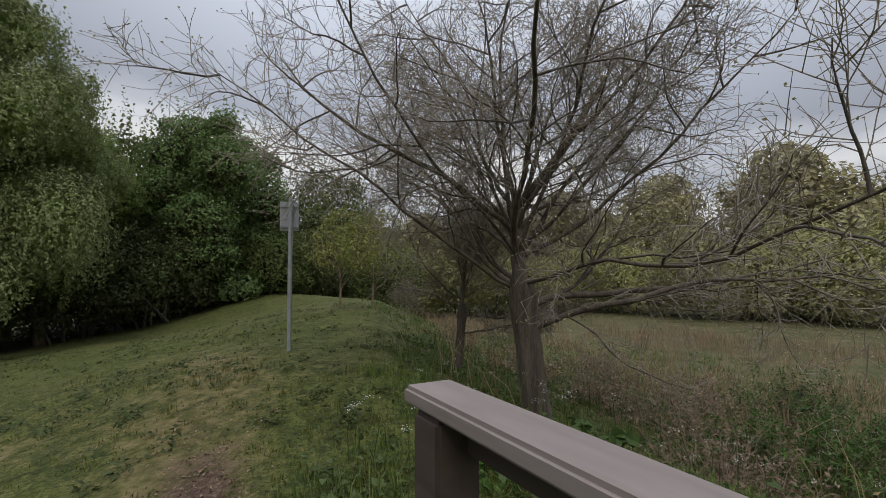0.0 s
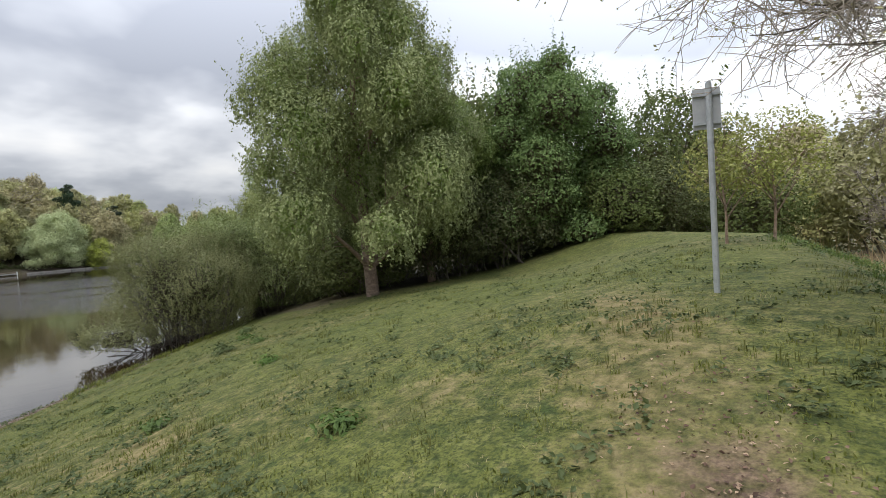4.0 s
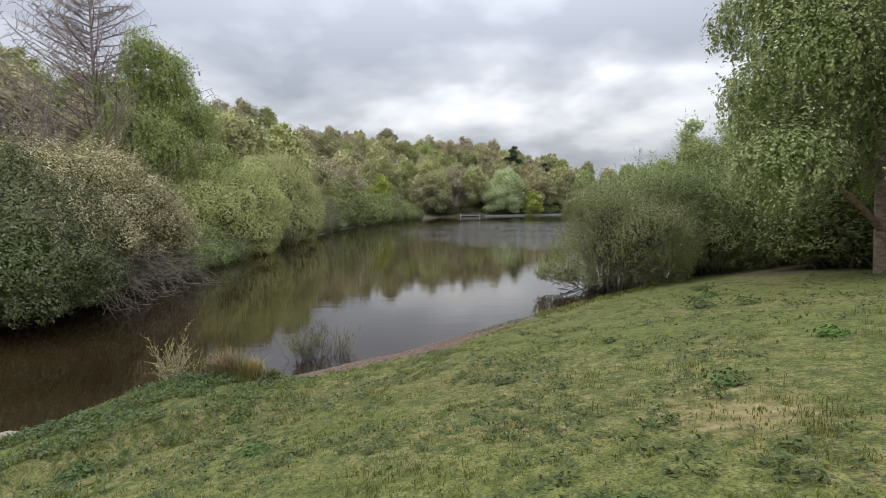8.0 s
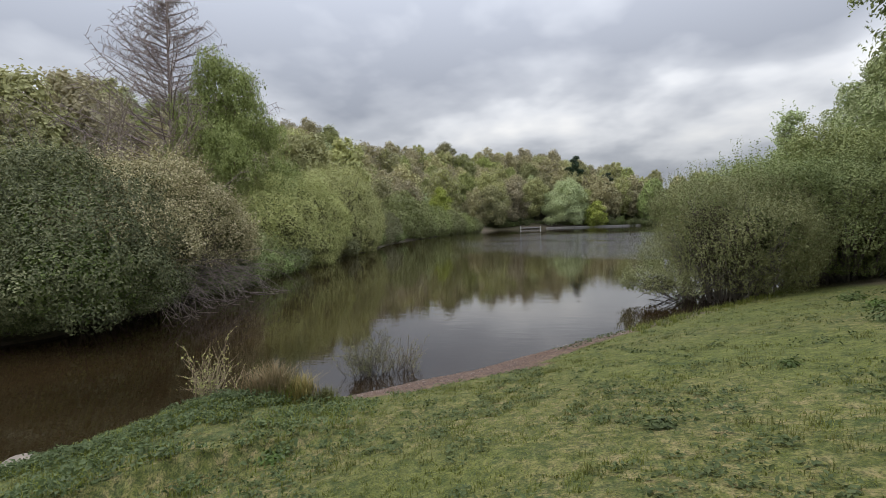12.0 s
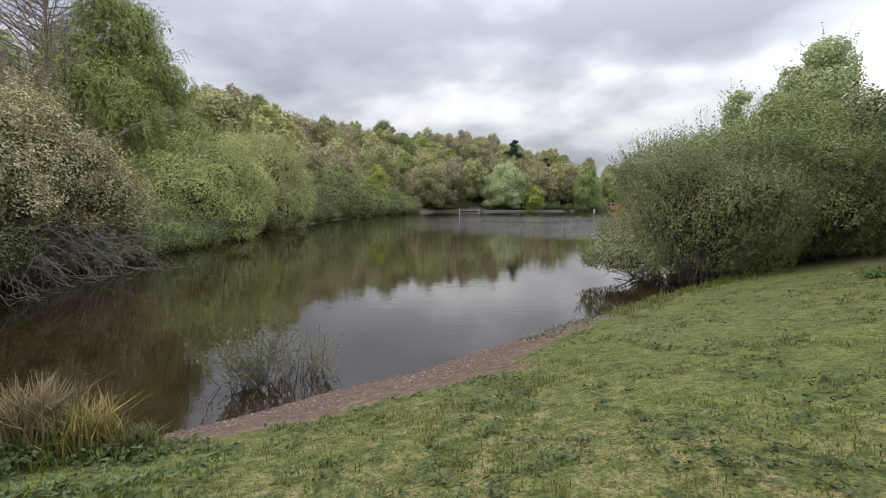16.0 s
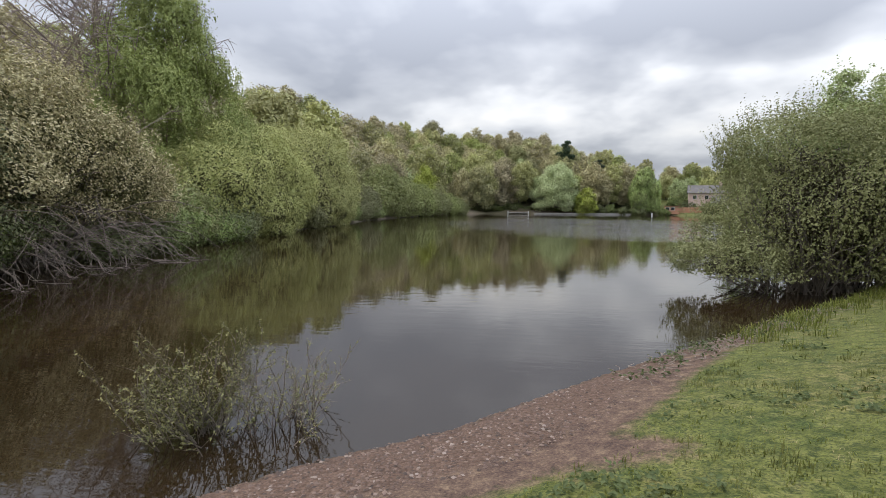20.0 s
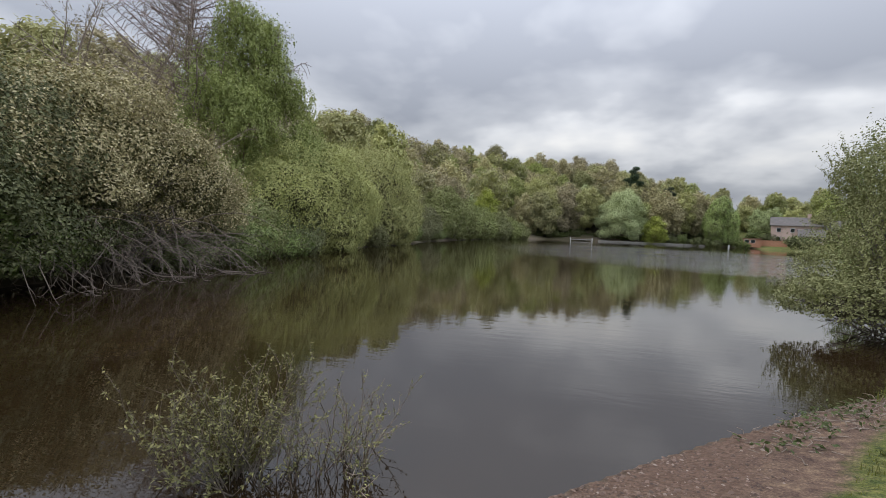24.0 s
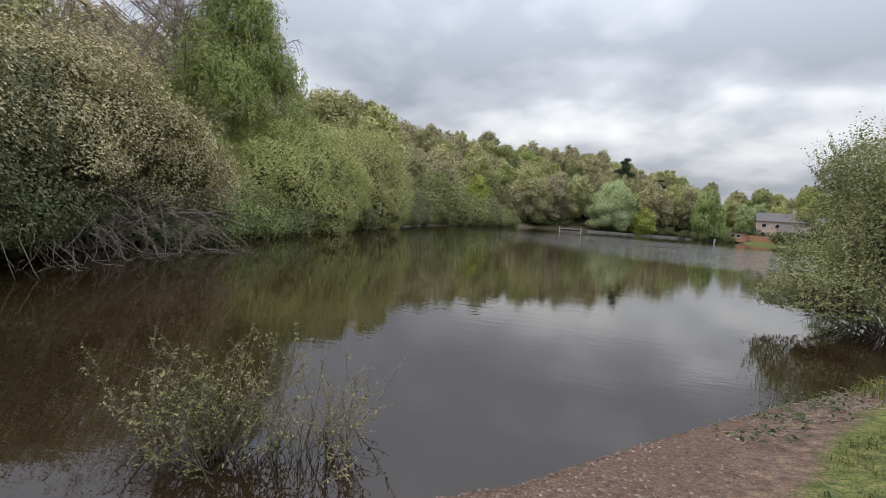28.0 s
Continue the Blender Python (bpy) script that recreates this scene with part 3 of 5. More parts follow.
def set_leaves(name, points, facing, size, rng, aspect=0.55, droop=0.2, jitter=0.5, up=0.35, spread=0.35):
    """One mesh of small pointed leaves, each two triangles folded on the midrib, turned the way the crown faces."""
    n = len(points)
    normal = facing + (0, 0, up) + rng.normal(0, jitter, (n, 3))
    normal /= np.linalg.norm(normal, axis=1)[:, None] + 1e-9
    axis = rng.normal(0, 1, (n, 3)) - (0, 0, droop)
    axis -= normal * (axis * normal).sum(1)[:, None]
    axis /= np.linalg.norm(axis, axis=1)[:, None] + 1e-9
    side = np.cross(normal, axis)
    length = size * rng.uniform(1 - spread, 1 + spread, n)[:, None]
    half = length * aspect * 0.5
    verts = np.stack([points - axis * length * 0.5, points - side * half + normal * half * 0.3, points + axis * length * 0.5, points + side * half + normal * half * 0.3], 1).reshape(-1, 3)
    k = np.arange(n) * 4
    faces = np.stack([np.stack([k, k + 1, k + 2], -1), np.stack([k, k + 2, k + 3], -1)], 1).reshape(-1, 3)
    return raw_mesh(name, verts, faces)


def canopy(ob, rng, lumps, leaf, leaf_mat, cover=0.8, tufts=0, fill=0.8, under=0.4, low=0.12, strands=0.0, jitter=0.5, up=0.35, droop=0.2, sprays=0.0, core_mat=None, size=(0.26, 0.44), fuzz=0.05):
    """The leaves of a plant over its lumps. cover: layers of leaf. strands: metres that hanging twigs trail. sprays: share of leaves on shoots that stand out."""
    shell = with_tufts(rng, lumps, tufts, size, max(low, 0.3)) if tufts else lumps
    points, facing = leaf_shell(rng, shell, cover * 3.6 / leaf**2, under, low, fuzz)
    if strands:
        # each hanging twig strings some leaves together below its start
        start = rng.choice(len(points), max(len(points) // 14, 1))
        own = np.repeat(start, 14)
        drop = np.repeat(strands * rng.uniform(0.25, 1.0, len(start)) ** 1.5, 14) * rng.random(len(own))
        hung = points[own] + facing[own] * (1, 1, 0) * (0.12 * drop)[:, None] + rng.normal(0, leaf * 0.4, (len(own), 3))
        hung[:, 2] -= drop
        good = hung[:, 2] > low + rng.uniform(0, 0.8, len(hung))
        stay = rng.random(len(points)) < 0.45
        points, facing = np.concatenate([points[stay], hung[good]]), np.concatenate([facing[stay], facing[own][good]])
    if sprays:
        start = rng.choice(len(points), max(int(len(points) * sprays / 12), 1))
        own = np.repeat(start, 12)
        grow = np.repeat(rng.uniform(3, 8, len(start)) * leaf, 12) * np.tile(np.linspace(0.1, 1, 12), len(start))
        shoot = points[own] + (facing[own] * 0.7 + (0, 0, 0.7)) * grow[:, None] + rng.normal(0, leaf * 0.3, (len(own), 3))
        points, facing = np.concatenate([points, shoot]), np.concatenate([facing, facing[own]])
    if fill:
        # the leaves and twigs further in; core_mat puts inner shade into their colour
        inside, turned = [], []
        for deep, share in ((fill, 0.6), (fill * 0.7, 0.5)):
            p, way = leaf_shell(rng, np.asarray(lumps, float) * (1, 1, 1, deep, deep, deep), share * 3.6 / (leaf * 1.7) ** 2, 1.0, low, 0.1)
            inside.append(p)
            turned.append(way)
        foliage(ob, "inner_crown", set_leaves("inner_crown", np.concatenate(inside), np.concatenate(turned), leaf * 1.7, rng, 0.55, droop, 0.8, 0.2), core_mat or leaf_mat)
    foliage(ob, "crown", set_leaves("crown", points, facing, leaf, rng, 0.55, droop, jitter, up), leaf_mat)


def shrub(name, label, seed, blobs, leaf, leaf_mat, cover=0.8, tufts=9, stems=14, base=1.0, wood_mat=BARK, category="shrub", bare=0, group="", twig=0.012, fill=0.78, under=0.4, low=0.12, sprays=0.12, jitter=0.5, up=0.35, core_mat=None, size=(0.26, 0.44), fuzz=0.05):
    """A many-stemmed bush: stems fan out from the ground into lumps of leaves."""
    rng = np.random.default_rng(seed)
    ob = plant(name, label, category, group)
    spots, _ = lumpy(rng, 400, blobs, 0.85)
    spots = spots[spots[:, 2] > 0.3]
    aims = spots[rng.choice(len(spots), stems + bare)]
    wood = []
    for k, aim in enumerate(aims):
        foot = np.array([aim[0] * 0.3 + rng.normal(0, base * 0.3), aim[1] * 0.3 + rng.normal(0, base * 0.3), -0.3])
        far = np.linalg.norm(aim - foot)
        mid = foot + (aim - foot) * 0.5 + rng.normal(0, 0.06, 3) * far + (0, 0, 0.12 * far)
        f = np.linspace(0, 1, 7)[:, None]
        line = (1 - f) ** 2 * foot + 2 * f * (1 - f) * mid + f**2 * aim
        thick = 0.018 + 0.012 * far if k < stems else twig * 2
        wood.append((line, taper(line, thick, twig * 0.6), 5 if k < stems else 4))
        for c in children(rng, line, 4, 0.28 * far, 0.35, (25, 60), 3, 0.15):
            wood.append((c, taper(c, thick * 0.4, twig * 0.4), 3))
    foliage(ob, "stem_tangle", tubes("stem_tangle", wood), wood_mat)
    canopy(ob, rng, blobs, leaf, leaf_mat, cover, tufts, fill, under, low, 0.0, jitter, up, 0.2, sprays, core_mat, size, fuzz)
    return ob


def broadleaf(name, label, seed, tall, wide, leaf, leaf_mat, cover=0.8, tufts=0, trunk=0.3, low=0.25, wood_mat=BARK, category="tree", strands=0.0, group="", limbs=12, shape=1.0, near=False, far=False, widths=(0.75, 1.0, 0.85, 0.35), middle=0.24, fill=0.78, under=0.35,
              puff=(0.17, 0.25), sprays=0.0, jitter=0.5, up=0.35, core=True, core_mat=None, fuzz=0.05):
    """A tree: a tapered trunk, limbs that each carry a lump of the crown, and leaves over the lumps.
    low: how far up the crown begins. widths: how wide the crown is from foot to head. middle: the size of the inner crown. near: each limb a part of its own."""
    rng = np.random.default_rng(seed)
    stem = bent(rng, (0, 0, -0.3), (0, 0, 1), tall * 0.9, 9, 0.04, 0.05)
    ob = plant(name, label, category, group)
    lumps, wood = [], [(stem, taper(stem, trunk, trunk * 0.12), 8)]
    for k in range(limbs):
        f = (k + 0.5) / limbs
        z = tall * (low + (0.95 - low) * f)
        girth = np.interp(f, [0, 0.3, 0.65, 1], widths) * wide * 0.5
        a = k * 2.4 + rng.normal(0, 0.4)
        size = wide * rng.uniform(*puff) * np.interp(f, [0, 0.6, 1], [1, 1, 0.75])
        r = max(girth - size * 0.8, 0.0) * rng.uniform(0.8, 1.05)
        lump = (r * np.cos(a), r * np.sin(a), z, size * rng.uniform(0.75, 1.2), size * rng.uniform(0.75, 1.2), size * (0.85 + 0.12 * strands) * shape * rng.uniform(0.75, 1.2))
        lumps.append(lump)
        i = int(np.clip((z - 0.25 * r - size * 0.3) / (tall * 0.9) * 9, 1, 8))
        foot, aim = stem[i], np.array(lump[:3])
        u = np.linspace(0, 1, 7)[:, None]
        mid = (foot + aim) / 2 + (0, 0, 0.18 * r) + rng.normal(0, 0.05 * r, 3)
        line = (1 - u) ** 2 * foot + 2 * u * (1 - u) * mid + u**2 * aim
        piece = [(line[::2] if far else line, taper(line[::2] if far else line, trunk * np.interp(f, [0, 1], [0.42, 0.16]), 0.012), 3 if far else 5)]
        for c in children(rng, line, 0 if far else 7, size * 1.3, 0.3, (30, 65), 4, 0.12, 0.03 - 0.1 * strands, 0.35):
            piece.append((c, taper(c, trunk * 0.09, 0.006), 3))
        if near:
            part("limb", tubes("limb", piece[:1]), wood_mat, ob)
            wood += piece[1:]
        else:
            wood += piece
    part("trunk", tubes("trunk", wood[:1]), wood_mat, ob)
    foliage(ob, "branchwork", tubes("branchwork", wood[1:]), wood_mat)
    if middle:
        for f in (0.22, 0.45, 0.66):
            r = wide * middle * np.interp(f, [0, 0.3, 0.65, 1], widths)
            lumps.append((0, 0, tall * (low + (1 - low) * f), r, r, tall * (1 - low) * 0.2))
    canopy(ob, rng, lumps, leaf, leaf_mat, cover, tufts, fill if core else 0, under, tall * low * 0.45, strands, jitter, up, 0.2 + strands, sprays, core_mat, fuzz=fuzz)
    return ob


def stand(ob, x, y, turn=0.0, size=1.0, sink=0.0, tall=1.0):
    """Puts a plant on the ground."""
    ob.matrix_basis = pose(x, y, max(float(land(x, y)), -0.35) - sink, 0, 0, turn) @ Matrix.Diagonal((size, size, size * tall, 1))
    return ob


def again(ob, x, y, turn=0.0, size=1.0, sink=0.0, tall=1.0):
    """Another plant of the same build."""
    ob2 = copy_thing(ob, Matrix.Identity(4))
    return stand(ob2, x, y, turn, size, sink, tall)

# ---------------------------------------------------------------- the far bank
def build_left_bank():
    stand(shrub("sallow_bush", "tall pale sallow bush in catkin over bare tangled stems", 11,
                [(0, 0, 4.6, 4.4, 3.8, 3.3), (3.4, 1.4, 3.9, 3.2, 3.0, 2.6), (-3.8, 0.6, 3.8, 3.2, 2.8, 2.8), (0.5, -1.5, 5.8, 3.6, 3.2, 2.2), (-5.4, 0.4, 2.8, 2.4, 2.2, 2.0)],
                0.13, CATKIN_LEAF, 0.72, 14, 26, 2.0, bare=110, under=0.25, sprays=0.35, low=1.5, core_mat=SHADED_INNER_LEAF, size=(0.25, 0.5)), -34.3, -21.4, 0, 1.05, tall=0.95)
    shady = stand(shrub("sallow_bush", "dark green sallow bush overhanging brown water", 12,
                [(0, 0, 2.8, 4.2, 3.6, 3.0), (-3.2, -1, 3.2, 3.2, 3.0, 3.0), (2.8, 1.5, 1.8, 2.8, 2.6, 1.9), (-1, -1, 4.6, 3.0, 3.0, 2.2), (0, 2.4, 1.1, 3.4, 2.0, 1.3), (-4, 1.5, 1.2, 2.4, 2.0, 1.4)],
                0.125, SHADE_LEAF, 0.55, 14, 20, 2.0, bare=60, sprays=0.3), -28.2, -20.3, 20, 1.05, tall=1.08)
    again(shady, -21.5, -24.0, 150, 0.85)
    again(shady, -24.6, -21.1, 60, 0.5)
    stand(shrub("sallow_bush", "broad grey-green sallow bush with silvery young leaves", 13,
                [(0, 0, 5.0, 4.4, 4.0, 4.2), (-3.5, 0, 5.4, 3.4, 3.2, 3.6), (3.0, 0, 4.2, 3.2, 3.0, 3.4)], 0.17, SALLOW_LEAF, 0.6, 14, 22, 2.0, bare=30, sprays=0.3), -30.8, -25.6, 60, 1.0, tall=0.85)
    fallen_stems()
    budding_tree()
    larch()
    stand(broadleaf("silver_birch", "tall weeping birch with fresh green hanging twigs", 14, 22.5, 15.5, 0.2, FAR_BIRCH_LEAF, 0.42, 3, 0.26, 0.1, BIRCH_BARK, strands=2.2, limbs=32, widths=(1.1, 1.1, 0.8, 0.35), puff=(0.1, 0.19), middle=0.12, fill=0.65, fuzz=0.12), -58.6, -31.6, 40)
    domes = "rounded fresh green willow bush leaning over the water"
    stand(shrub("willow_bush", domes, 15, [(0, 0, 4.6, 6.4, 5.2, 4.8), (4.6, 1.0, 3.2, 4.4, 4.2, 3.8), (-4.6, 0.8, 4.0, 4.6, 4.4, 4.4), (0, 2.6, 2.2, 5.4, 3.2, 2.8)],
                0.18, OSIER_LEAF, 0.7, 22, 20, 2.5, group="willow bushes along the bank", sprays=0.15, jitter=0.4, core_mat=SHADED_INNER_LEAF, fill=0.74, fuzz=0.06, size=(0.2, 0.4)), -60.0, -25.3, 0, 1.0, 0.7, 1.1)
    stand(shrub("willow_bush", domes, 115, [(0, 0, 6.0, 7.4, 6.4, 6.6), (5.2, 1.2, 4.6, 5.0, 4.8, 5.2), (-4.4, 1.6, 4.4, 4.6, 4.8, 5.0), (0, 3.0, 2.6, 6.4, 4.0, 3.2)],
                0.23, OSIER_LEAF, 0.7, 22, 20, 2.5, group="willow bushes along the bank", sprays=0.15, jitter=0.4, core_mat=SHADED_INNER_LEAF, fill=0.74, fuzz=0.06, size=(0.2, 0.4)), -80.0, -27.4, 0, 1.0, 0.7, 1.05)
    small = shrub("willow_bush", "grey-green willow bush on the shore of the lake", 16, [(0, 0, 3.6, 4.0, 3.6, 3.8), (3.2, 1.0, 2.4, 3.0, 2.8, 2.6), (-2.6, 0.8, 2.6, 3.0, 2.8, 2.8), (0.4, 0, 5.4, 2.8, 2.6, 2.6)],
                  0.34, SALLOW_LEAF, 0.7, 10, 10, 1.8, group="willow bushes along the bank", jitter=0.4)
    stand(small, -100, -26.0, 0, 0.7, 0.5)
    for x, y, turn, size, tall in ((-110, -28.0, 15, 0.85, 1.0), (-124, -28.0, -20, 1.4, 1.1), (-137, -26, 10, 1.35, 0.95), (-149, -23.5, 10, 1.2, 0.95), (-160, -20.5, -10, 1.15, 0.9), (-171, -18, 20, 1.0, 0.9), (-181, -15, -20, 0.8, 0.9),
                                   (-48.5, -24.2, 40, 0.62, 0.9), (-70.0, -26.0, 100, 0.7, 0.9)):
        again(small, x, y + 0.9, turn, size, 0.6, tall)


def fallen_stems():
    """Bare grey stems that droop from the sallow to the water."""
    rng = np.random.default_rng(21)
    wood = []
    for _ in range(125):
        foot = np.array([rng.uniform(-5.5, 4.5), rng.uniform(-1.0, 1.2), rng.uniform(0.3, 2.7)])
        line = bent(rng, foot, (rng.normal(0.1, 0.45), rng.uniform(0.4, 1.1), rng.uniform(-0.2, 0.6)), rng.uniform(2.2, 4.6), 8, 0.13, -0.17)
        line[:, 2] = np.maximum(line[:, 2], 0.02)
        wood.append((line, taper(line, rng.uniform(0.014, 0.032), 0.006), 4))
        for c in children(rng, line, 3, 0.8, 0.3, (20, 60), 3, 0.2, -0.08):
            c[:, 2] = np.maximum(c[:, 2], 0.02)
            wood.append((c, taper(c, 0.013, 0.005), 3))
    ob = thing("fallen_branches", "tangle of bare grey dead stems drooping into the water", "branches", (-33.4, -18.9, 0))
    foliage(ob, "stem_tangle", tubes("stem_tangle", wood), DEAD_TWIG)


def budding_tree():
    rng = np.random.default_rng(22)
    wood, tips = [], []
    for k in range(16):
        stem = bent(rng, (rng.normal(0, 0.8), rng.normal(0, 0.8), -0.2), (rng.normal(0, 0.45), rng.normal(0, 0.45), 1), rng.uniform(12.5, 15.5), 8, 0.07, 0.03)
        wood.append((stem, taper(stem, 0.09, 0.012), 5))
        for c in children(rng, stem, 15, 2.4, 0.4, (25, 55), 4, 0.1, 0.05):
            wood.append((c, taper(c, 0.022, 0.006), 3))
            tips.append(c[1:])
            for e in children(rng, c, 4, 0.9, 0.2, (25, 50), 3, 0.1, 0.05):
                wood.append((e, taper(e, 0.01, 0.005), 3))
                tips.append(e)
    pts = np.concatenate(tips)
    pts = pts[rng.random(len(pts)) < 0.75] + rng.normal(0, 0.05, (1, 3))
    ob = stand(plant("budding_willow", "many-stemmed grey willow with pale opening buds", "tree"), -37.5, -28.0)
    foliage(ob, "stem_tangle", tubes("stem_tangle", wood), DEAD_TWIG)
    foliage(ob, "crown", leaves("crown", clustered(rng, pts, 2, 0.1)[0], 0.11, rng), CATKIN_LEAF)


def larch():
    """A bare larch: straight trunk, whorls of thin drooping branches."""
    rng = np.random.default_rng(23)
    trunk = bent(rng, (0, 0, -0.3), (0, 0, 1), 31.0, 12, 0.008, 0.02)
    wood = [(trunk, taper(trunk, 0.3, 0.02), 8)]
    for k in range(150):
        f = 0.25 + 0.74 * k / 150
        p = trunk[int(f * 12)] + (trunk[min(int(f * 12) + 1, 12)] - trunk[int(f * 12)]) * (f * 12 % 1)
        a, reach = rng.uniform(0, 2 * np.pi), (1 - f) * 19.0 + 1.0
        line = bent(rng, p, (np.cos(a), np.sin(a), 0.35), reach * rng.uniform(0.75, 1.1), 6, 0.06, 0.04)
        wood.append((line, taper(line, 0.06 + 0.04 * (1 - f), 0.02), 4))
        for c in children(rng, line, 24, 1.9 * (1 - f) + 0.7, 0.12, (50, 80), 3, 0.12, -0.22, 0.3):
            wood.append((c, taper(c, 0.032, 0.016), 3))
    ob = thing("larch", "bare grey larch with whorls of drooping branches", "tree")
    part("trunk", tubes("trunk", wood[:1]), LARCH_WOOD, ob)
    foliage(ob, "branchwork", tubes("branchwork", wood[1:]), LARCH_WOOD)
    stand(ob, -58.6, -38.8)


def build_woods():
    """The wooded hill: a few builds of tree, set out unevenly on the slopes."""
    rng = np.random.default_rng(31)
    kinds = []
    for k, (label, leaf_mat, tall, wide, sparse) in enumerate((
            ("spring green oak on the wooded hillside", WOOD_LEAVES[0], 15, 13, 0.62), ("olive budding tree on the wooded hillside", WOOD_LEAVES[1], 15.5, 13, 0.56),
            ("tan half-bare tree with opening buds on the hillside", WOOD_LEAVES[2], 15.5, 12, 0.45), ("tall olive birch on the wooded hillside", WOOD_LEAVES[1], 17.5, 10, 0.5),
            ("rusty tan budding beech on the hillside", WOOD_LEAVES[2], 16, 12, 0.45), ("pale green leafing tree on the hillside", WOOD_LEAVES[3], 13.5, 10, 0.56))):
        kinds.append(broadleaf("woodland_tree", label, 40 + k, tall, wide, 0.55, leaf_mat, sparse, 0, 0.22, 0.16, group="trees on the wooded hill", limbs=18, widths=(0.8, 1.05, 0.95, 0.45), far=True, middle=0.27, jitter=0.5, up=0.55, puff=(0.13, 0.24), fill=0.78, fuzz=0.14, shape=1.2))
    used = [0] * len(kinds)
    spots = []

    def fill(count, xs, ys, near, far, gap, weights, size=(0.92, 1.32)):
        tries = 0
        while count and tries < 6000:
            tries += 1
            x, y = rng.uniform(*xs), rng.uniform(*ys)
            d = float(shore_distance(x, y))
            if (x + 219) ** 2 + (y - 23.5) ** 2 < 170 or (x + 214) ** 2 + (y - 36) ** 2 < 70 or not near < d < far or float(dam_offset(x, y)) > -6 or (x > -80 and y > -62) or any((x - a) ** 2 + (y - b) ** 2 < gap * gap for a, b in spots):
                continue
            spots.append((x, y))
            count -= 1
            k = rng.choice(len(kinds), p=np.array(weights) / sum(weights))
            place = (x, y, rng.uniform(0, 360), rng.uniform(*size))
            (again if used[k] else stand)(kinds[k], *place)
            used[k] = 1

    fill(78, (-215, -40), (-110, -24), 5, 75, 6.3, [2.5, 3.5, 3, 2, 2.5, 1])
    fill(78, (-275, -205), (-55, 60), 8, 62, 6.1, [3, 3.5, 2.5, 2, 2.5, 1])
    fill(26, (-290, -215), (50, 120), 14, 90, 6.5, [3, 2, 1, 2, 1, 2], (0.7, 0.95))
    fill(22, (-200, -95), (72, 150), 5, 60, 7.0, [3, 2, 1, 2, 1, 2], (0.65, 0.9))
    fill(18, (-100, 10), (-110, -55), 25, 90, 6.5, [2, 3, 2, 2, 1, 1], (0.7, 0.95))

    # the trees along the far shore that stand out
    oak = broadleaf("lakeside_tree", "pale green spreading tree in young leaf on the far shore", 60, 20, 23, 0.5, PALE_LEAF, 0.7, 0, 0.3, 0.05, limbs=30, far=True, puff=(0.1, 0.18), widths=(0.9, 1.0, 0.8, 0.35), jitter=0.5, fill=0.6, fuzz=0.12)
    stand(oak, -219, 23.5)
    stand(broadleaf("lakeside_tree", "bright yellow-green young tree on the far shore", 61, 11, 10, 0.5, YELLOW_LEAF, 0.6, 0, 0.2, 0.06, limbs=16, far=True, jitter=0.5, fill=0.6, fuzz=0.12), -214, 35.5)
    stand(broadleaf("lakeside_tree", "yellow-green tree in fresh leaf among the shore bushes", 62, 15, 10, 0.45, YELLOW_LEAF, 0.55, 0, 0.2, 0.12, limbs=16, far=True, jitter=0.5, fill=0.6, fuzz=0.12), -168, -24)
    stand(broadleaf("weeping_willow", "green weeping willow on the far shore", 63, 18, 15, 0.42, BIRCH_LEAF, 0.6, 0, 0.3, 0.1, strands=3.0, limbs=18, far=True), -226, 62)
    for k, (x, y, tall) in enumerate(((-238, 30, 28), (-241, 45, 20))):
        stand(broadleaf("scots_pine", "dark pine standing among lighter trees", 70 + k, tall, 9.0, 0.5, WOOD_LEAVES[4], 0.6, 0, 0.25, 0.4, shape=0.7, far=True, jitter=0.4), x, y)
    small = shrub("shore_bush", "low olive green bush on the far shore", 64, [(0, 0, 1.5, 2.4, 2.2, 1.6), (1.6, 0, 1.2, 1.8, 1.6, 1.3)], 0.4, HEDGE_LEAF, 0.6, 5, 6, 1.0, group="bushes on the far shore", jitter=0.4)
    stand(small, -214, -2)
    for k in range(46):
        f = k / 46
        again(small, -207.5 - 13 * np.sin(f * 2.6) + rng.normal(0, 1.2), -15 + 74 * f, rng.uniform(0, 360), rng.uniform(0.4, 0.95), tall=rng.uniform(0.8, 1.5))
    for a, b, size in ((-216, 66, 1.0), (-217, 82, 0.9), (-215.5, 86, 1.3), (-214, 92, 1.2), (-216, 97, 1.5), (-222, 78, 1.6), (-211, 84, 1.2), (-206, 80, 1.4), (-225, 75, 1.8)):
        again(small, a, b, 40 * size, size)
    low = shrub("shore_bush", "low olive bush overhanging the water", 65, [(0, 0, 1.0, 2.6, 2.0, 1.2), (1.6, 0.4, 0.8, 1.8, 1.6, 1.0), (-1.4, 0, 1.3, 1.8, 1.6, 1.3)], 0.17, GREEN_SALLOW_LEAF, 0.5, 9, 10, 1.0, group="low bushes along the bank", sprays=0.25)
    stand(low, -39.5, -20.6)
    for k, (a, b) in enumerate(((-42.5, -21.4), (-45.5, -22.0), (-49.5, -22.2), (-53.0, -22.4), (-90.5, -25.0), (-108, -26.0))):
        again(low, a, b, rng.uniform(0, 360), rng.uniform(0.8, 1.25) * (1 + max(0, k - 5) * 0.05), 0.1)


build_left_bank()
build_woods()


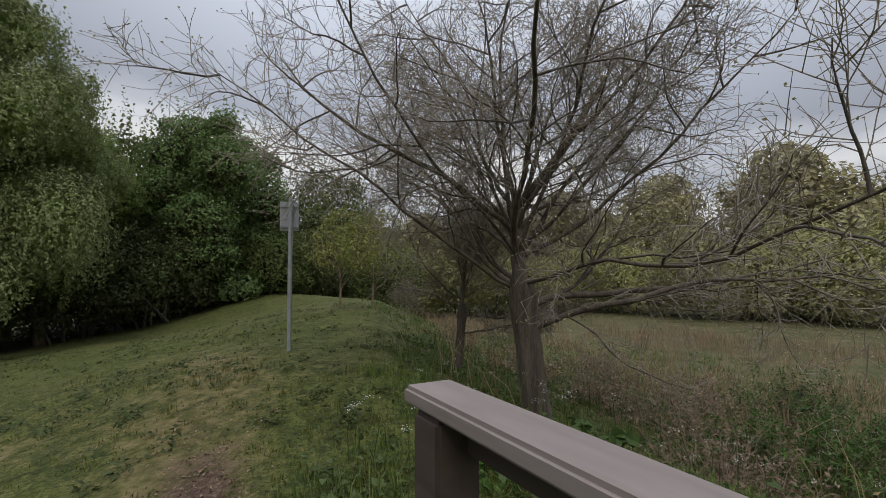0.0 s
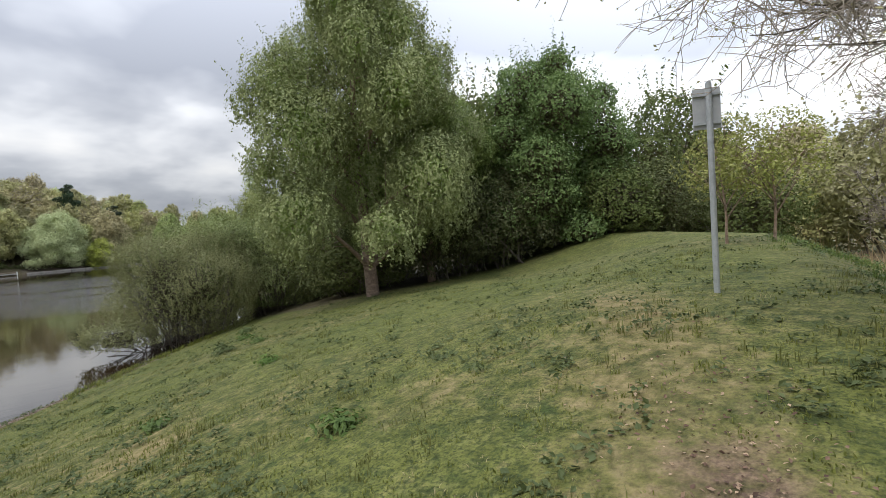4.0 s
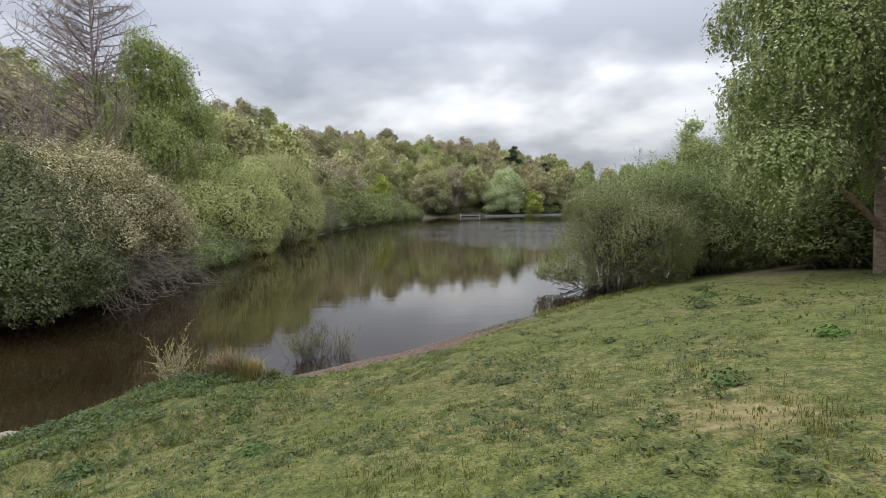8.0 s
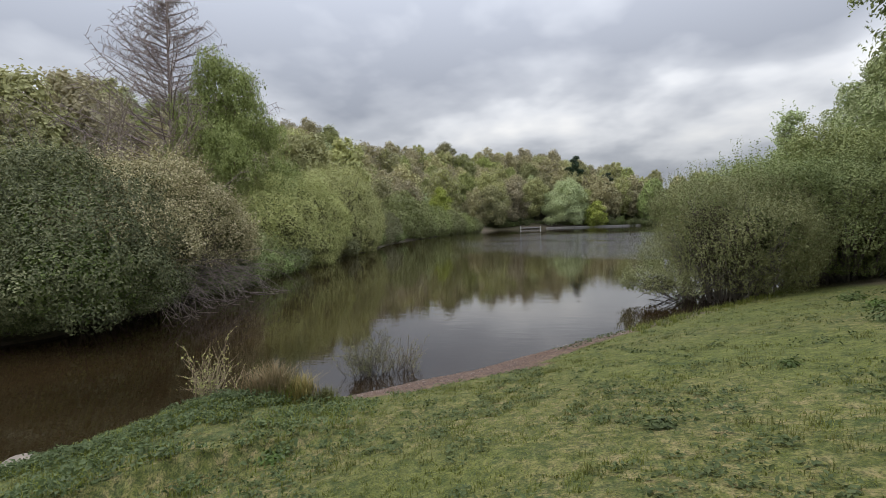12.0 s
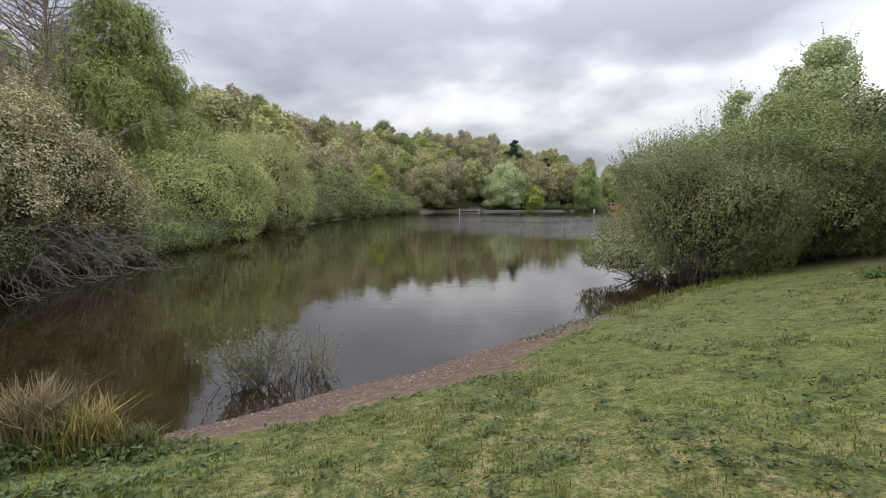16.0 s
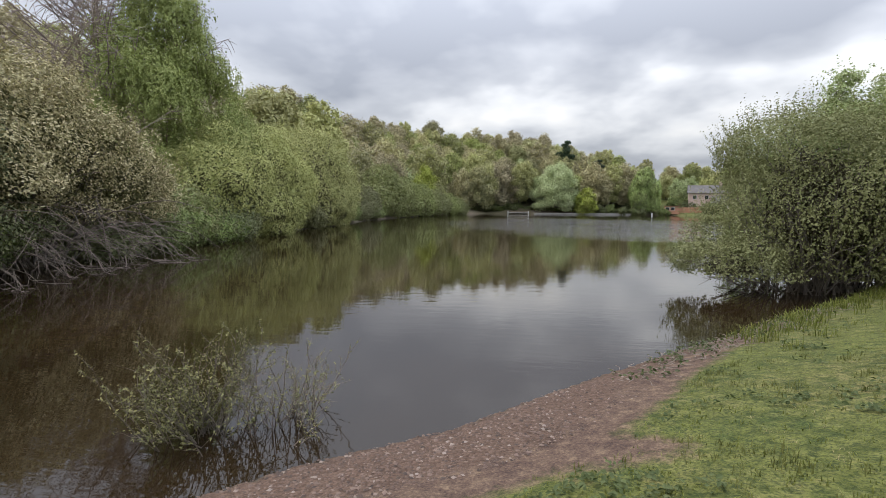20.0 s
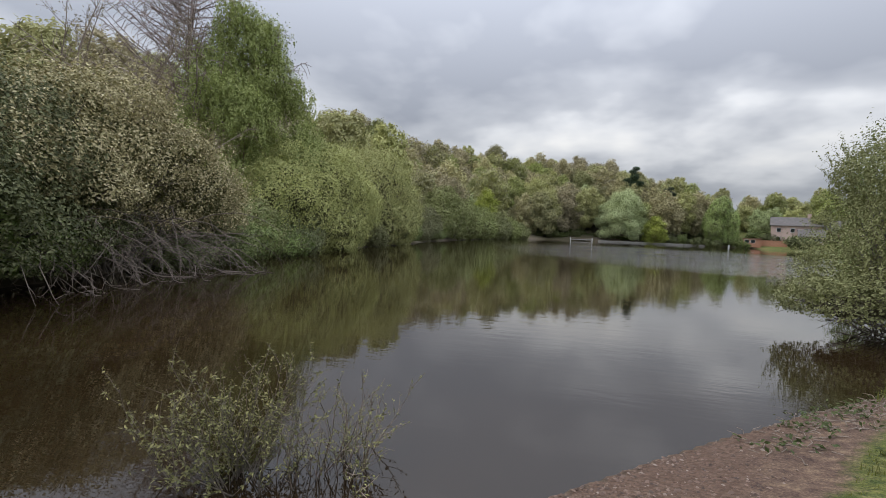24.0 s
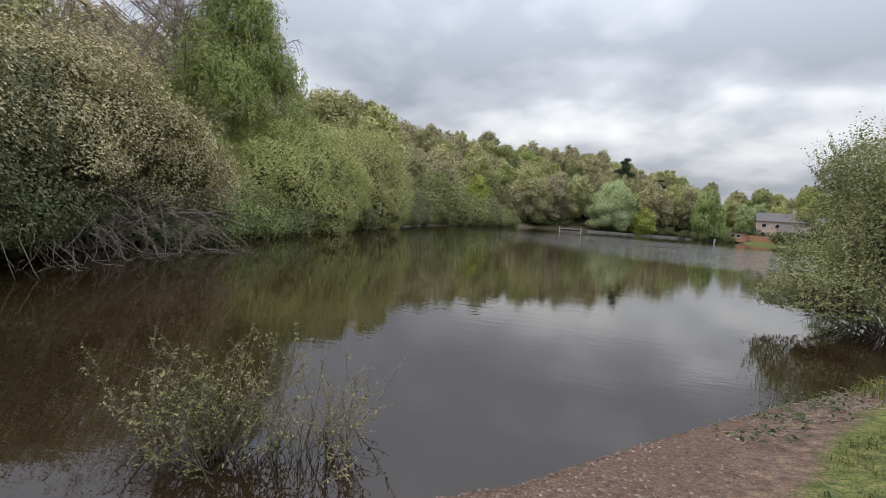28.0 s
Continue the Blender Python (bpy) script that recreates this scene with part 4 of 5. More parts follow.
# ---------------------------------------------------------------- the near bank
def build_right_bank():
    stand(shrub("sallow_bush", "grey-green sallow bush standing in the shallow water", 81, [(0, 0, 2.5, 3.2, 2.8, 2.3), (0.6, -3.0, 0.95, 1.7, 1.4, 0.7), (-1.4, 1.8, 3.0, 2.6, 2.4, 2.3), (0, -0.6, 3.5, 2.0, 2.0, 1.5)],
                0.075, SALLOW_LEAF, 0.4, 12, 26, 1.6, bare=170, sprays=0.6, fill=0.5, core_mat=SHADED_INNER_LEAF, fuzz=0.08, low=0.75, under=0.6, size=(0.25, 0.62)), -34.5, 11.0, 0, 1.1, tall=1.12)
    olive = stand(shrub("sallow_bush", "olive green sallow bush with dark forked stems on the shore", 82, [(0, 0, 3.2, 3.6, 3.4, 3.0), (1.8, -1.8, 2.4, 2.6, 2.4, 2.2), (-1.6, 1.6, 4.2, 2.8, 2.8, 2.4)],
                0.11, GREEN_SALLOW_LEAF, 0.45, 12, 20, 1.6, bare=60, sprays=0.5, fill=0.5, core_mat=SHADED_INNER_LEAF, fuzz=0.08, low=0.6, size=(0.25, 0.6)), -39.6, 15.0, 0, 1.15, tall=1.05)
    again(olive, -36.2, 17.6, 140, 0.95)
    stand(broadleaf("alder_tree", "small spreading alder with dark forked trunk and thin green leaves", 83, 8.2, 11, 0.12, SALLOW_LEAF, 0.45, 3, 0.2, 0.1, limbs=16, near=True, sprays=0.2, puff=(0.13, 0.18), middle=0.16), -39.5, 19.2)
    stand(broadleaf("poplar_tree", "tall pale green tree behind the shore bushes", 84, 17, 10.5, 0.24, WOOD_LEAVES[3], 0.6, 3, 0.25, 0.15, limbs=20, widths=(0.8, 1.0, 0.85, 0.4), sprays=0.1), -60.5, 36.0)
    stand(broadleaf("poplar_tree", "slender pale tree in thin young leaf", 85, 13.5, 4.8, 0.2, WOOD_LEAVES[3], 0.5, 2, 0.16, 0.2, limbs=12, sprays=0.2), -57.0, 26.0)
    birch = broadleaf("silver_birch", "large weeping birch with hanging green twigs and pale trunk", 86, 18, 12.0, 0.13, BIRCH_LEAF, 0.62, 4, 0.36, 0.18, BIRCH_BARK, under=0.75, strands=1.3, limbs=30, widths=(0.95, 1.05, 0.85, 0.35), puff=(0.1, 0.19), middle=0.15, fill=0.55, fuzz=0.09, sprays=0.1, group="birches on the bank", near=True)
    stand(birch, -24.2, 17.3, 0, sink=0.1)
    again(birch, -24.4, 21.8, 130, 0.74)
    dark = broadleaf("maple_tree", "dense dark green round-headed tree at the end of the dam", 87, 11.5, 9.6, 0.16, DARK_LEAF, 0.75, 5, 0.3, 0.06, limbs=28, near=True, widths=(0.9, 1.05, 0.95, 0.4), puff=(0.12, 0.2), sprays=0.15, core_mat=SHADED_INNER_LEAF, fill=0.65, fuzz=0.09)
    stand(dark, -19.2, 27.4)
    hedge = shrub("hedge_bush", "shady green bush at the edge of the mown grass", 88, [(0, 0, 2.4, 2.8, 2.6, 2.4), (1.6, 0.5, 3.4, 2.2, 2.0, 2.4), (-1.8, 0, 2.0, 2.2, 2.0, 2.0)], 0.17, HEDGE_LEAF, 0.6, 10, 14, 1.4, group="bushes at the edge of the grass", sprays=0.25, core_mat=SHADED_INNER_LEAF, fuzz=0.09, fill=0.65)
    stand(hedge, -20.8, 24.5)
    for x, y, turn, size, tall in ((-23.2, 23.0, 60, 0.9, 1.3), (-16.4, 28.4, 150, 0.9, 0.9), (-14.0, 30.5, 260, 0.9, 0.9), (-24.5, 26, 20, 1.4, 1.3), (-30, 21.0, 100, 1.1, 0.9), (-11.0, 33.0, 320, 0.95, 0.9), (-16.5, 34, 30, 1.4, 1.2), (-26, 31, 200, 1.5, 1.3),
                                   (-27.8, 19.3, 10, 0.9, 0.75), (-31.5, 25.5, 70, 1.5, 1.1), (-36, 22.5, 170, 1.2, 1.0)):
        again(hedge, x, y, turn, size, tall=tall)


def build_marsh_side():
    """What stands beyond the crest: the bare oak, saplings, reeds and the hedgerow."""
    rng = np.random.default_rng(91)
    bare_oak("oak_tree", "stout bare oak with ridged bark and wide spreading twiggy limbs", 92, -1.9, 8.5, 0.185, 2.0, 4.75, 25)
    bare_oak("hawthorn_tree", "small bare hawthorn with a crooked trunk in long grass", 93, -3.2, 9.8, 0.075, 1.15, 2.0, 9, 0.05)
    for seed, x, y, tall in ((94, -6.4, 15.9, 3.0), (95, -7.3, 15.6, 2.9)):
        stand(broadleaf("sapling", "young sapling with yellow-green opening leaves on the grass", seed, tall, 2.6, 0.085, YELLOW_LEAF, 0.22, 0, 0.04, 0.45, limbs=12, near=True, group="saplings by the path", wood_mat=BIRCH_BARK, core=False, middle=0), x, y)
    row = shrub("hedgerow_bush", "thorny olive hedgerow bush beyond the marsh", 96, [(0, 0, 2.8, 3.6, 3.0, 2.8), (2.4, 0, 2.2, 2.6, 2.4, 2.4), (-2.2, 0.3, 3.6, 2.6, 2.6, 2.8)], 0.26, WOOD_LEAVES[1], 0.55, 9, 12, 1.6, group="hedgerow beyond the marsh", sprays=0.2)
    stand(row, -10, 40)
    for k in range(13):
        x = -20 + 5.6 * k
        if abs(x + 10) > 2:
            again(row, x + rng.normal(0, 0.8), 41 - 0.25 * max(x, 0) + rng.normal(0, 2.0), rng.uniform(0, 360), rng.uniform(0.8, 1.25))
    tree = broadleaf("hedgerow_tree", "half-bare tan tree standing in the hedgerow", 97, 11, 10, 0.4, WOOD_LEAVES[2], 0.5, 0, 0.22, 0.2, limbs=18, group="trees beyond the marsh", far=True)
    stand(tree, 4, 48)
    for k in range(14):
        again(tree, -24 + 7.5 * k + rng.normal(0, 2), 54 - 0.3 * k * k * 0.5 + rng.normal(0, 4), rng.uniform(0, 360), rng.uniform(0.8, 1.25))


def bare_oak(name, label, seed, x, y, thick, fork, reach, limbs, lean=0.0):
    """A leafless tree: a trunk that runs on into a crooked leader, limbs that spring from it at all heights, each a part, and masses of fine twigs."""
    rng = np.random.default_rng(seed)
    ob = thing(name, label, "tree")
    trunk = bent(rng, (0, 0, -0.35), (lean, 0, 1), fork + 0.35, 9, 0.025)
    radii = np.interp(np.linspace(0, 1, 10), [0, 0.12, 0.3, 0.7, 0.88, 1], [thick * 1.45, thick * 1.15, thick * 1.02, thick, thick * 1.12, thick * 0.8])
    part("trunk", tubes("trunk", [(trunk, radii, 16)]), OAK_BARK, ob)
    leader = bent(rng, trunk[-1] - (0, 0, 0.06), (lean - 0.12, 0.05, 1), reach * 0.9, 12, 0.13, 0.05)
    part("leader", tubes("leader", [(leader, taper(leader, thick * 0.62, 0.01), 10)]), OAK_BARK, ob)
    fine, boughs, buds = [], [], []

    def furnish(limb, share):
        for bough in children(rng, limb, int(11 * share), reach * 0.42 * share, 0.12, (30, 70), 7, 0.17, 0.03, 0.45):
            boughs.append((bough, taper(bough, thick * 0.08, 0.004), 5))
            for twig in children(rng, bough, 11, reach * 0.19, 0.1, (30, 70), 4, 0.18, 0.02, 0.4):
                fine.append((twig, taper(twig, thick * 0.032, 0.003), 3))
                for tip in children(rng, twig, 5, reach * 0.085, 0.15, (30, 65), 2, 0.15, 0.03, 0.3):
                    fine.append((tip, taper(tip, 0.0042, 0.0022), 3))
                    buds.append(tip[-1])

    furnish(leader, 1.0)
    for k in range(limbs):
        f = k / (limbs - 1)
        a = 2.4 * k + rng.normal(0, 0.25) if k > 2 else (-0.35, 0.15, 2.7)[k]
        spring = trunk[6 + k % 3] * (1 - min(f * 4, 1)) + leader[int(f * 3.5)] * min(f * 4, 1)
        lift = np.interp(f, [0, 0.3, 1], [0.12, 0.5, 1.9]) + rng.normal(0, 0.12)
        limb = bent(rng, spring, (np.cos(a), np.sin(a), lift), reach * np.interp(f, [0, 0.5, 1], [1.0, 1.05, 0.75]) * rng.uniform(0.85, 1.1), 12, 0.13, 0.03 if k > 1 else 0.0)
        part("limb", tubes("limb", [(limb, taper(limb, thick * rng.uniform(0.15, 0.3) * (1 - 0.3 * f), 0.006), 8)]), OAK_BARK, ob)
        furnish(limb, 0.95)
    foliage(ob, "branchwork", tubes("branchwork", boughs), BARK)
    foliage(ob, "twig_mass", tubes("twig_mass", fine), TWIG, "fine bare twigs")
    foliage(ob, "bud_mass", leaves("bud_mass", np.array(buds) + rng.normal(0, 0.01, (len(buds), 3)), 0.035, rng), WOOD_LEAVES[2], "pale opening buds")
    return stand(ob, x, y)


build_right_bank()
build_marsh_side()

# ---------------------------------------------------------------- things on the dam
def box(bm, size, place, bevel=0.0, turn=None):
    """A block with rounded edges, added to a bmesh."""
    made = bmesh.ops.create_cube(bm, size=1.0, matrix=Matrix.Translation(place) @ (turn or Matrix.Identity(4)) @ Matrix.Diagonal((*size, 1)))
    if bevel:
        edges = list({e for v in made["verts"] for e in v.link_edges})
        bmesh.ops.bevel(bm, geom=edges, offset=bevel, segments=2, affect="EDGES")


def block(name, size, place, mat, parent, bevel=0.006, label="", turn=None):
    bm = bmesh.new()
    box(bm, size, place, bevel, turn)
    return part(name, bm, mat, parent, label)


def build_handrail():
    """A stained timber handrail beside the start of the path; its y axis runs along the rail."""
    x, y = -2.548, 2.335
    z = float(land(x, y))
    top = 5.61 - z
    ob = thing("timber_handrail", "dark brown stained timber handrail with a worn pale top", "handrail", (x, y, z), turn=215.5)
    block("top_rail", (0.085, 2.6, 0.028), (0, 1.27, top - 0.014), RAIL_TOP, ob, 0.006, "pale worn top of the rail")
    block("side_rail", (0.03, 2.54, 0.05), (-0.02, 1.28, top - 0.054), RAIL_WOOD, ob, 0.004)
    block("side_rail", (0.03, 2.54, 0.05), (-0.045, 1.28, top - 0.72), RAIL_WOOD, ob, 0.004)
    for along in (0.045, 1.27, 2.5):
        block("post", (0.07, 0.075, top + 0.2), (0.008, along, top / 2 - 0.129), RAIL_WOOD, ob, 0.006)


def build_sign_pole():
    x, y = -5.76, 8.74
    ob = thing("sign_pole", "grey metal sign seen from behind on a tall round post", "sign", (x, y, float(land(x, y))), turn=24)
    part("pole", tubes("pole", [(np.array([(0, 0, -0.3), (0, 0, 0.8), (0, 0, 1.6), (0, 0, 2.42)]), [0.034] * 4, 12)]), POLE_PAINT, ob)
    block("cap", (0.05, 0.05, 0.03), (0, 0, 2.43), POLE_PAINT, ob, 0.012)
    block("sign_panel", (0.29, 0.012, 0.47), (-0.02, 0.055, 2.14), SIGN_BACK, ob, 0.004, "dull aluminium back of the sign")
    for z in (1.97, 2.3):
        block("clamp", (0.29, 0.03, 0.035), (-0.02, 0.036, z), POLE_PAINT, ob, 0.004)


build_handrail()
build_sign_pole()


# ---------------------------------------------------------------- the far shore
PINK = solid("pinkish_render", (0.52, 0.38, 0.33), (0.64, 0.49, 0.43), 0.85, 0.8)
SLATE = solid("grey_slate", (0.075, 0.068, 0.065), (0.14, 0.128, 0.122), 0.9, 1.2, 0.5)
WHITE_TRIM = solid("white_paint", (0.55, 0.55, 0.53), (0.72, 0.72, 0.7), 0.6, 2.0)
DARK_GLASS = solid("dark_window_glass", (0.02, 0.022, 0.025), (0.04, 0.044, 0.05), 0.1, 1.0, 0.02)
ORANGE_WOOD = solid("orange_stained_timber", (0.36, 0.17, 0.1), (0.5, 0.26, 0.16), 0.7, 2.0)
BROWN_FENCE = solid("brown_fence_boards", (0.16, 0.1, 0.065), (0.28, 0.18, 0.12), 0.85, 2.0)
CONCRETE = solid("pale_weathered_concrete", (0.2, 0.19, 0.17), (0.36, 0.34, 0.3), 0.9, 1.5)


BOULDER = solid("tan_boulder", (0.12, 0.1, 0.078), (0.27, 0.23, 0.18), 0.9, 3.0, 0.7, 0.02)


def gable_roof(name, length, span, rise, place, parent, over=0.5):
    """A pitched roof, its ridge along x."""
    bm = bmesh.new()
    a, b, t = length / 2 + over, span / 2 + over, 0.18
    for side in (-1, 1):
        vs = [bm.verts.new(Vector(place) + Vector(v)) for v in ((-a, side * b, -0.12), (a, side * b, -0.12), (a, 0, rise), (-a, 0, rise), (-a, side * b, -0.12 + t), (a, side * b, -0.12 + t), (a, 0, rise + t), (-a, 0, rise + t))]
        for f in ((0, 1, 2, 3), (4, 5, 6, 7), (0, 1, 5, 4), (1, 2, 6, 5), (3, 0, 4, 7)):
            bm.faces.new([vs[k] for k in f])
    bmesh.ops.recalc_face_normals(bm, faces=bm.faces)
    return part(name, bm, SLATE, parent)


def gabled_walls(name, length, span, tall, rise, place, parent, mat):
    bm = bmesh.new()
    a, b = length / 2, span / 2
    rings = [[bm.verts.new(Vector(place) + Vector(v)) for v in ((s * a, -b, -1.0), (s * a, b, -1.0), (s * a, b, tall), (s * a, 0, tall + rise - 0.02), (s * a, -b, tall))] for s in (-1, 1)]
    for r in rings:
        bm.faces.new(r)
    for k in range(5):
        bm.faces.new((rings[0][k], rings[0][(k + 1) % 5], rings[1][(k + 1) % 5], rings[1][k]))
    bmesh.ops.recalc_face_normals(bm, faces=bm.faces)
    return part(name, bm, mat, parent)


def far_window(parent, size, place):
    frame_part = block("window", (size[0] + 0.24, 0.16, size[1] + 0.24), place, WHITE_TRIM, parent, 0.0)
    block("pane", (size[0], 0.1, size[1]), (place[0], place[1] - 0.06, place[2]), DARK_GLASS, frame_part, 0.0)


def build_far_shore():
    x, y = -222, 86
    house = thing("house", "pinkish two-storey lakeside house with a grey slate roof", "house", (x, y, float(land(x, y))), turn=70)
    gabled_walls("wall", 15, 9, 6.6, 3.2, (0, 0, 0), house, PINK)
    gable_roof("roof", 15, 9, 3.2, (0, 0, 6.6), house)
    block("chimney", (1.1, 0.9, 2.2), (4.0, 0, 10.2), PINK, house, 0.05)
    for px, pz in ((-5.2, 1.6), (-5.2, 4.9), (-1.0, 4.9), (3.0, 4.9)):
        far_window(house, (1.2, 1.3), (px, -4.55, pz))
    gabled_walls("porch_wall", 7, 6.5, 2.6, 2.6, (4.5, -5.2, 0), house, PINK)
    gable_roof("porch_roof", 7, 6.5, 2.6, (4.5, -5.2, 2.6), house, 0.6)
    for px in (2.0, 3.6, 5.2, 6.8):
        far_window(house, (1.0, 1.2), (px, -8.5, 1.5))
    wing = thing("house", "low slate-roofed wing with a timber-posted porch", "house", (x + 4.2, y + 11.5, float(land(x + 4, y + 11))), turn=70)
    gabled_walls("wall", 16, 8, 3.2, 3.6, (0, 0, 0), wing, PINK)
    gable_roof("roof", 16, 8, 3.6, (0, 0, 3.2), wing, 0.9)
    for k in range(5):
        block("porch_post", (0.25, 0.25, 3.4), (-6.5 + 3.2 * k, -5.4, 1.4), BROWN_FENCE, wing, 0.0)
        if k < 4:
            far_window(wing, (1.3, 1.4), (-5.0 + 3.2 * k, -4.05, 1.6))
    hut = thing("play_hut", "orange-stained timber hut with square window openings", "hut", (-217.8, 70.3, float(land(-217.8, 70.3)) + 0.3), turn=70)
    block("body", (5.6, 2.2, 3.2), (0, 0, 1.3), ORANGE_WOOD, hut, 0.03)
    block("roof", (6.2, 2.9, 0.25), (0, 0, 3.0), BROWN_FENCE, hut, 0.03)
    for px in (-1.6, 0.3):
        opening = block("window", (1.5, 0.12, 1.3), (px, -1.1, 1.9), WHITE_TRIM, hut, 0.0)
        block("pane", (1.25, 0.1, 1.05), (px, -1.14, 1.9), DARK_GLASS, opening, 0.0)
    fence = thing("board_fence", "orange-brown board fence beside the lake", "fence", (-216.2, 77.0, float(land(-216.2, 77.0)) + 0.3), turn=70)
    for k in range(14):
        block("board", (0.56, 0.06, 2.4), (-4.0 + 0.6 * k, 0.04 * (k % 2), 1.1), ORANGE_WOOD, fence, 0.0)
    post = thing("mooring_post", "white painted post at the water's edge", "post", (-214.5, 61.5, 0))
    block("body", (0.5, 0.5, 1.3), (0, 0, 0.3), WHITE_TRIM, post, 0.05)
    pier = thing("fishing_platform", "pale timber fishing platform with white end posts", "platform", (-208.8, 7.6, 0), turn=97)
    block("deck", (8.4, 2.4, 0.25), (0, 0, 0.55), CONCRETE, pier, 0.02)
    block("fascia", (8.4, 0.08, 0.4), (0, -1.25, 0.5), CONCRETE, pier, 0.02)
    block("rail", (8.4, 0.12, 0.18), (0, -1.1, 1.05), DEAD_TWIG, pier, 0.02)
    for px in (-4.1, 4.1):
        block("post", (0.3, 0.3, 1.5), (px, -1.15, 0.45), WHITE_TRIM, pier, 0.03)
    for k in range(6):
        block("support", (0.2, 0.2, 1.9), (-3.6 + 1.45 * k, 0.6 * (-1) ** k, -0.4), BROWN_FENCE, pier, 0.0)
    wall = thing("lakeside_wall", "low pale concrete edging along the far shore", "wall", (-212.5, 32, 0), turn=98)
    for k in range(10):
        block("slab", (3.9, 0.5, 0.55), (-16 + 4.0 * k, 0.25 * np.sin(k), 0.3), CONCRETE, wall, 0.02)


build_far_shore()


# ---------------------------------------------------------------- small plants by the water
def twiggy(name, label, seed, place, stems, tall, lean, leaf, leaf_mat, every, wood_mat, spread=0.25, category="shrub", thick=0.009):
    """A thin young bush: arching stems with leaves along them."""
    rng = np.random.default_rng(seed)
    ob = thing(name, label, category, place)
    wood, spots = [], []
    for _ in range(stems):
        a = rng.uniform(0, 2 * np.pi)
        line = bent(rng, (rng.normal(0, spread), rng.normal(0, spread), -0.25), (np.cos(a) * lean * rng.uniform(0.2, 1), np.sin(a) * lean * rng.uniform(0.2, 1), 1), tall * rng.uniform(0.6, 1.1), 8, 0.09, 0.03)
        wood.append((line, taper(line, thick, 0.002), 4))
        shoots = children(rng, line, 7, tall * 0.34, 0.2, (25, 60), 4, 0.12, 0.06, 0.4)
        wood += [(c, taper(c, thick * 0.5, 0.0015), 3) for c in shoots]
        for c in [line[3:]] + shoots:
            f = rng.uniform(0, len(c) - 1.001, every)
            i = f.astype(int)
            spots.append(c[i] + (c[i + 1] - c[i]) * (f - i)[:, None])
    foliage(ob, "stem_tangle", tubes("stem_tangle", wood), wood_mat)
    spots = np.concatenate(spots)
    spots = spots[spots[:, 2] > 0.08]
    foliage(ob, "crown", leaves("crown", spots + rng.normal(0, 0.012, spots.shape), leaf, rng, 0.42, -0.5), leaf_mat)
    return ob


def tussock(name, label, seed, x, y, blades, tall, mat, spread, lean=0.5, category="rushes"):
    rng = np.random.default_rng(seed)
    ob = thing(name, label, category, (x, y, max(float(land(x, y)), -0.1)))
    foliage(ob, "blade_mass", blade_mesh("blade_mass", rng.normal(0, spread, (blades, 2)), np.zeros(blades), rng, tall, 0.008, lean), mat)
    return ob


def blade_mesh(name, places, heights, rng, tall, width, lean):
    """Grass blades: each a bent strip of three faces' worth of points, ending in a point."""
    n = len(places)
    a = rng.uniform(0, 2 * np.pi, n)
    way = np.stack([np.cos(a), np.sin(a), np.zeros(n)], 1)
    side = np.stack([-np.sin(a), np.cos(a), np.zeros(n)], 1)
    h = tall * rng.uniform(0.5, 1.15, n)[:, None]
    bend = lean * rng.uniform(0.1, 1.0, n)[:, None]
    root = np.hstack([places, heights[:, None] - 0.02])
    w = width * rng.uniform(0.6, 1.3, n)[:, None]
    mid = root + h * 0.6 * (np.array([[0, 0, 1.0]]) + way * bend * 0.5)
    tip = root + h * (np.array([[0, 0, 1.0]]) * (1 - 0.25 * bend) + way * bend)
    verts = np.stack([root - side * w, root + side * w, mid + side * w * 0.8, mid - side * w * 0.8, tip], 1).reshape(-1, 3)
    k = np.arange(n) * 5
    faces = np.stack([np.stack([k, k + 1, k + 2], -1), np.stack([k, k + 2, k + 3], -1), np.stack([k + 3, k + 2, k + 4], -1)], 1).reshape(-1, 3)
    return raw_mesh(name, verts, faces)


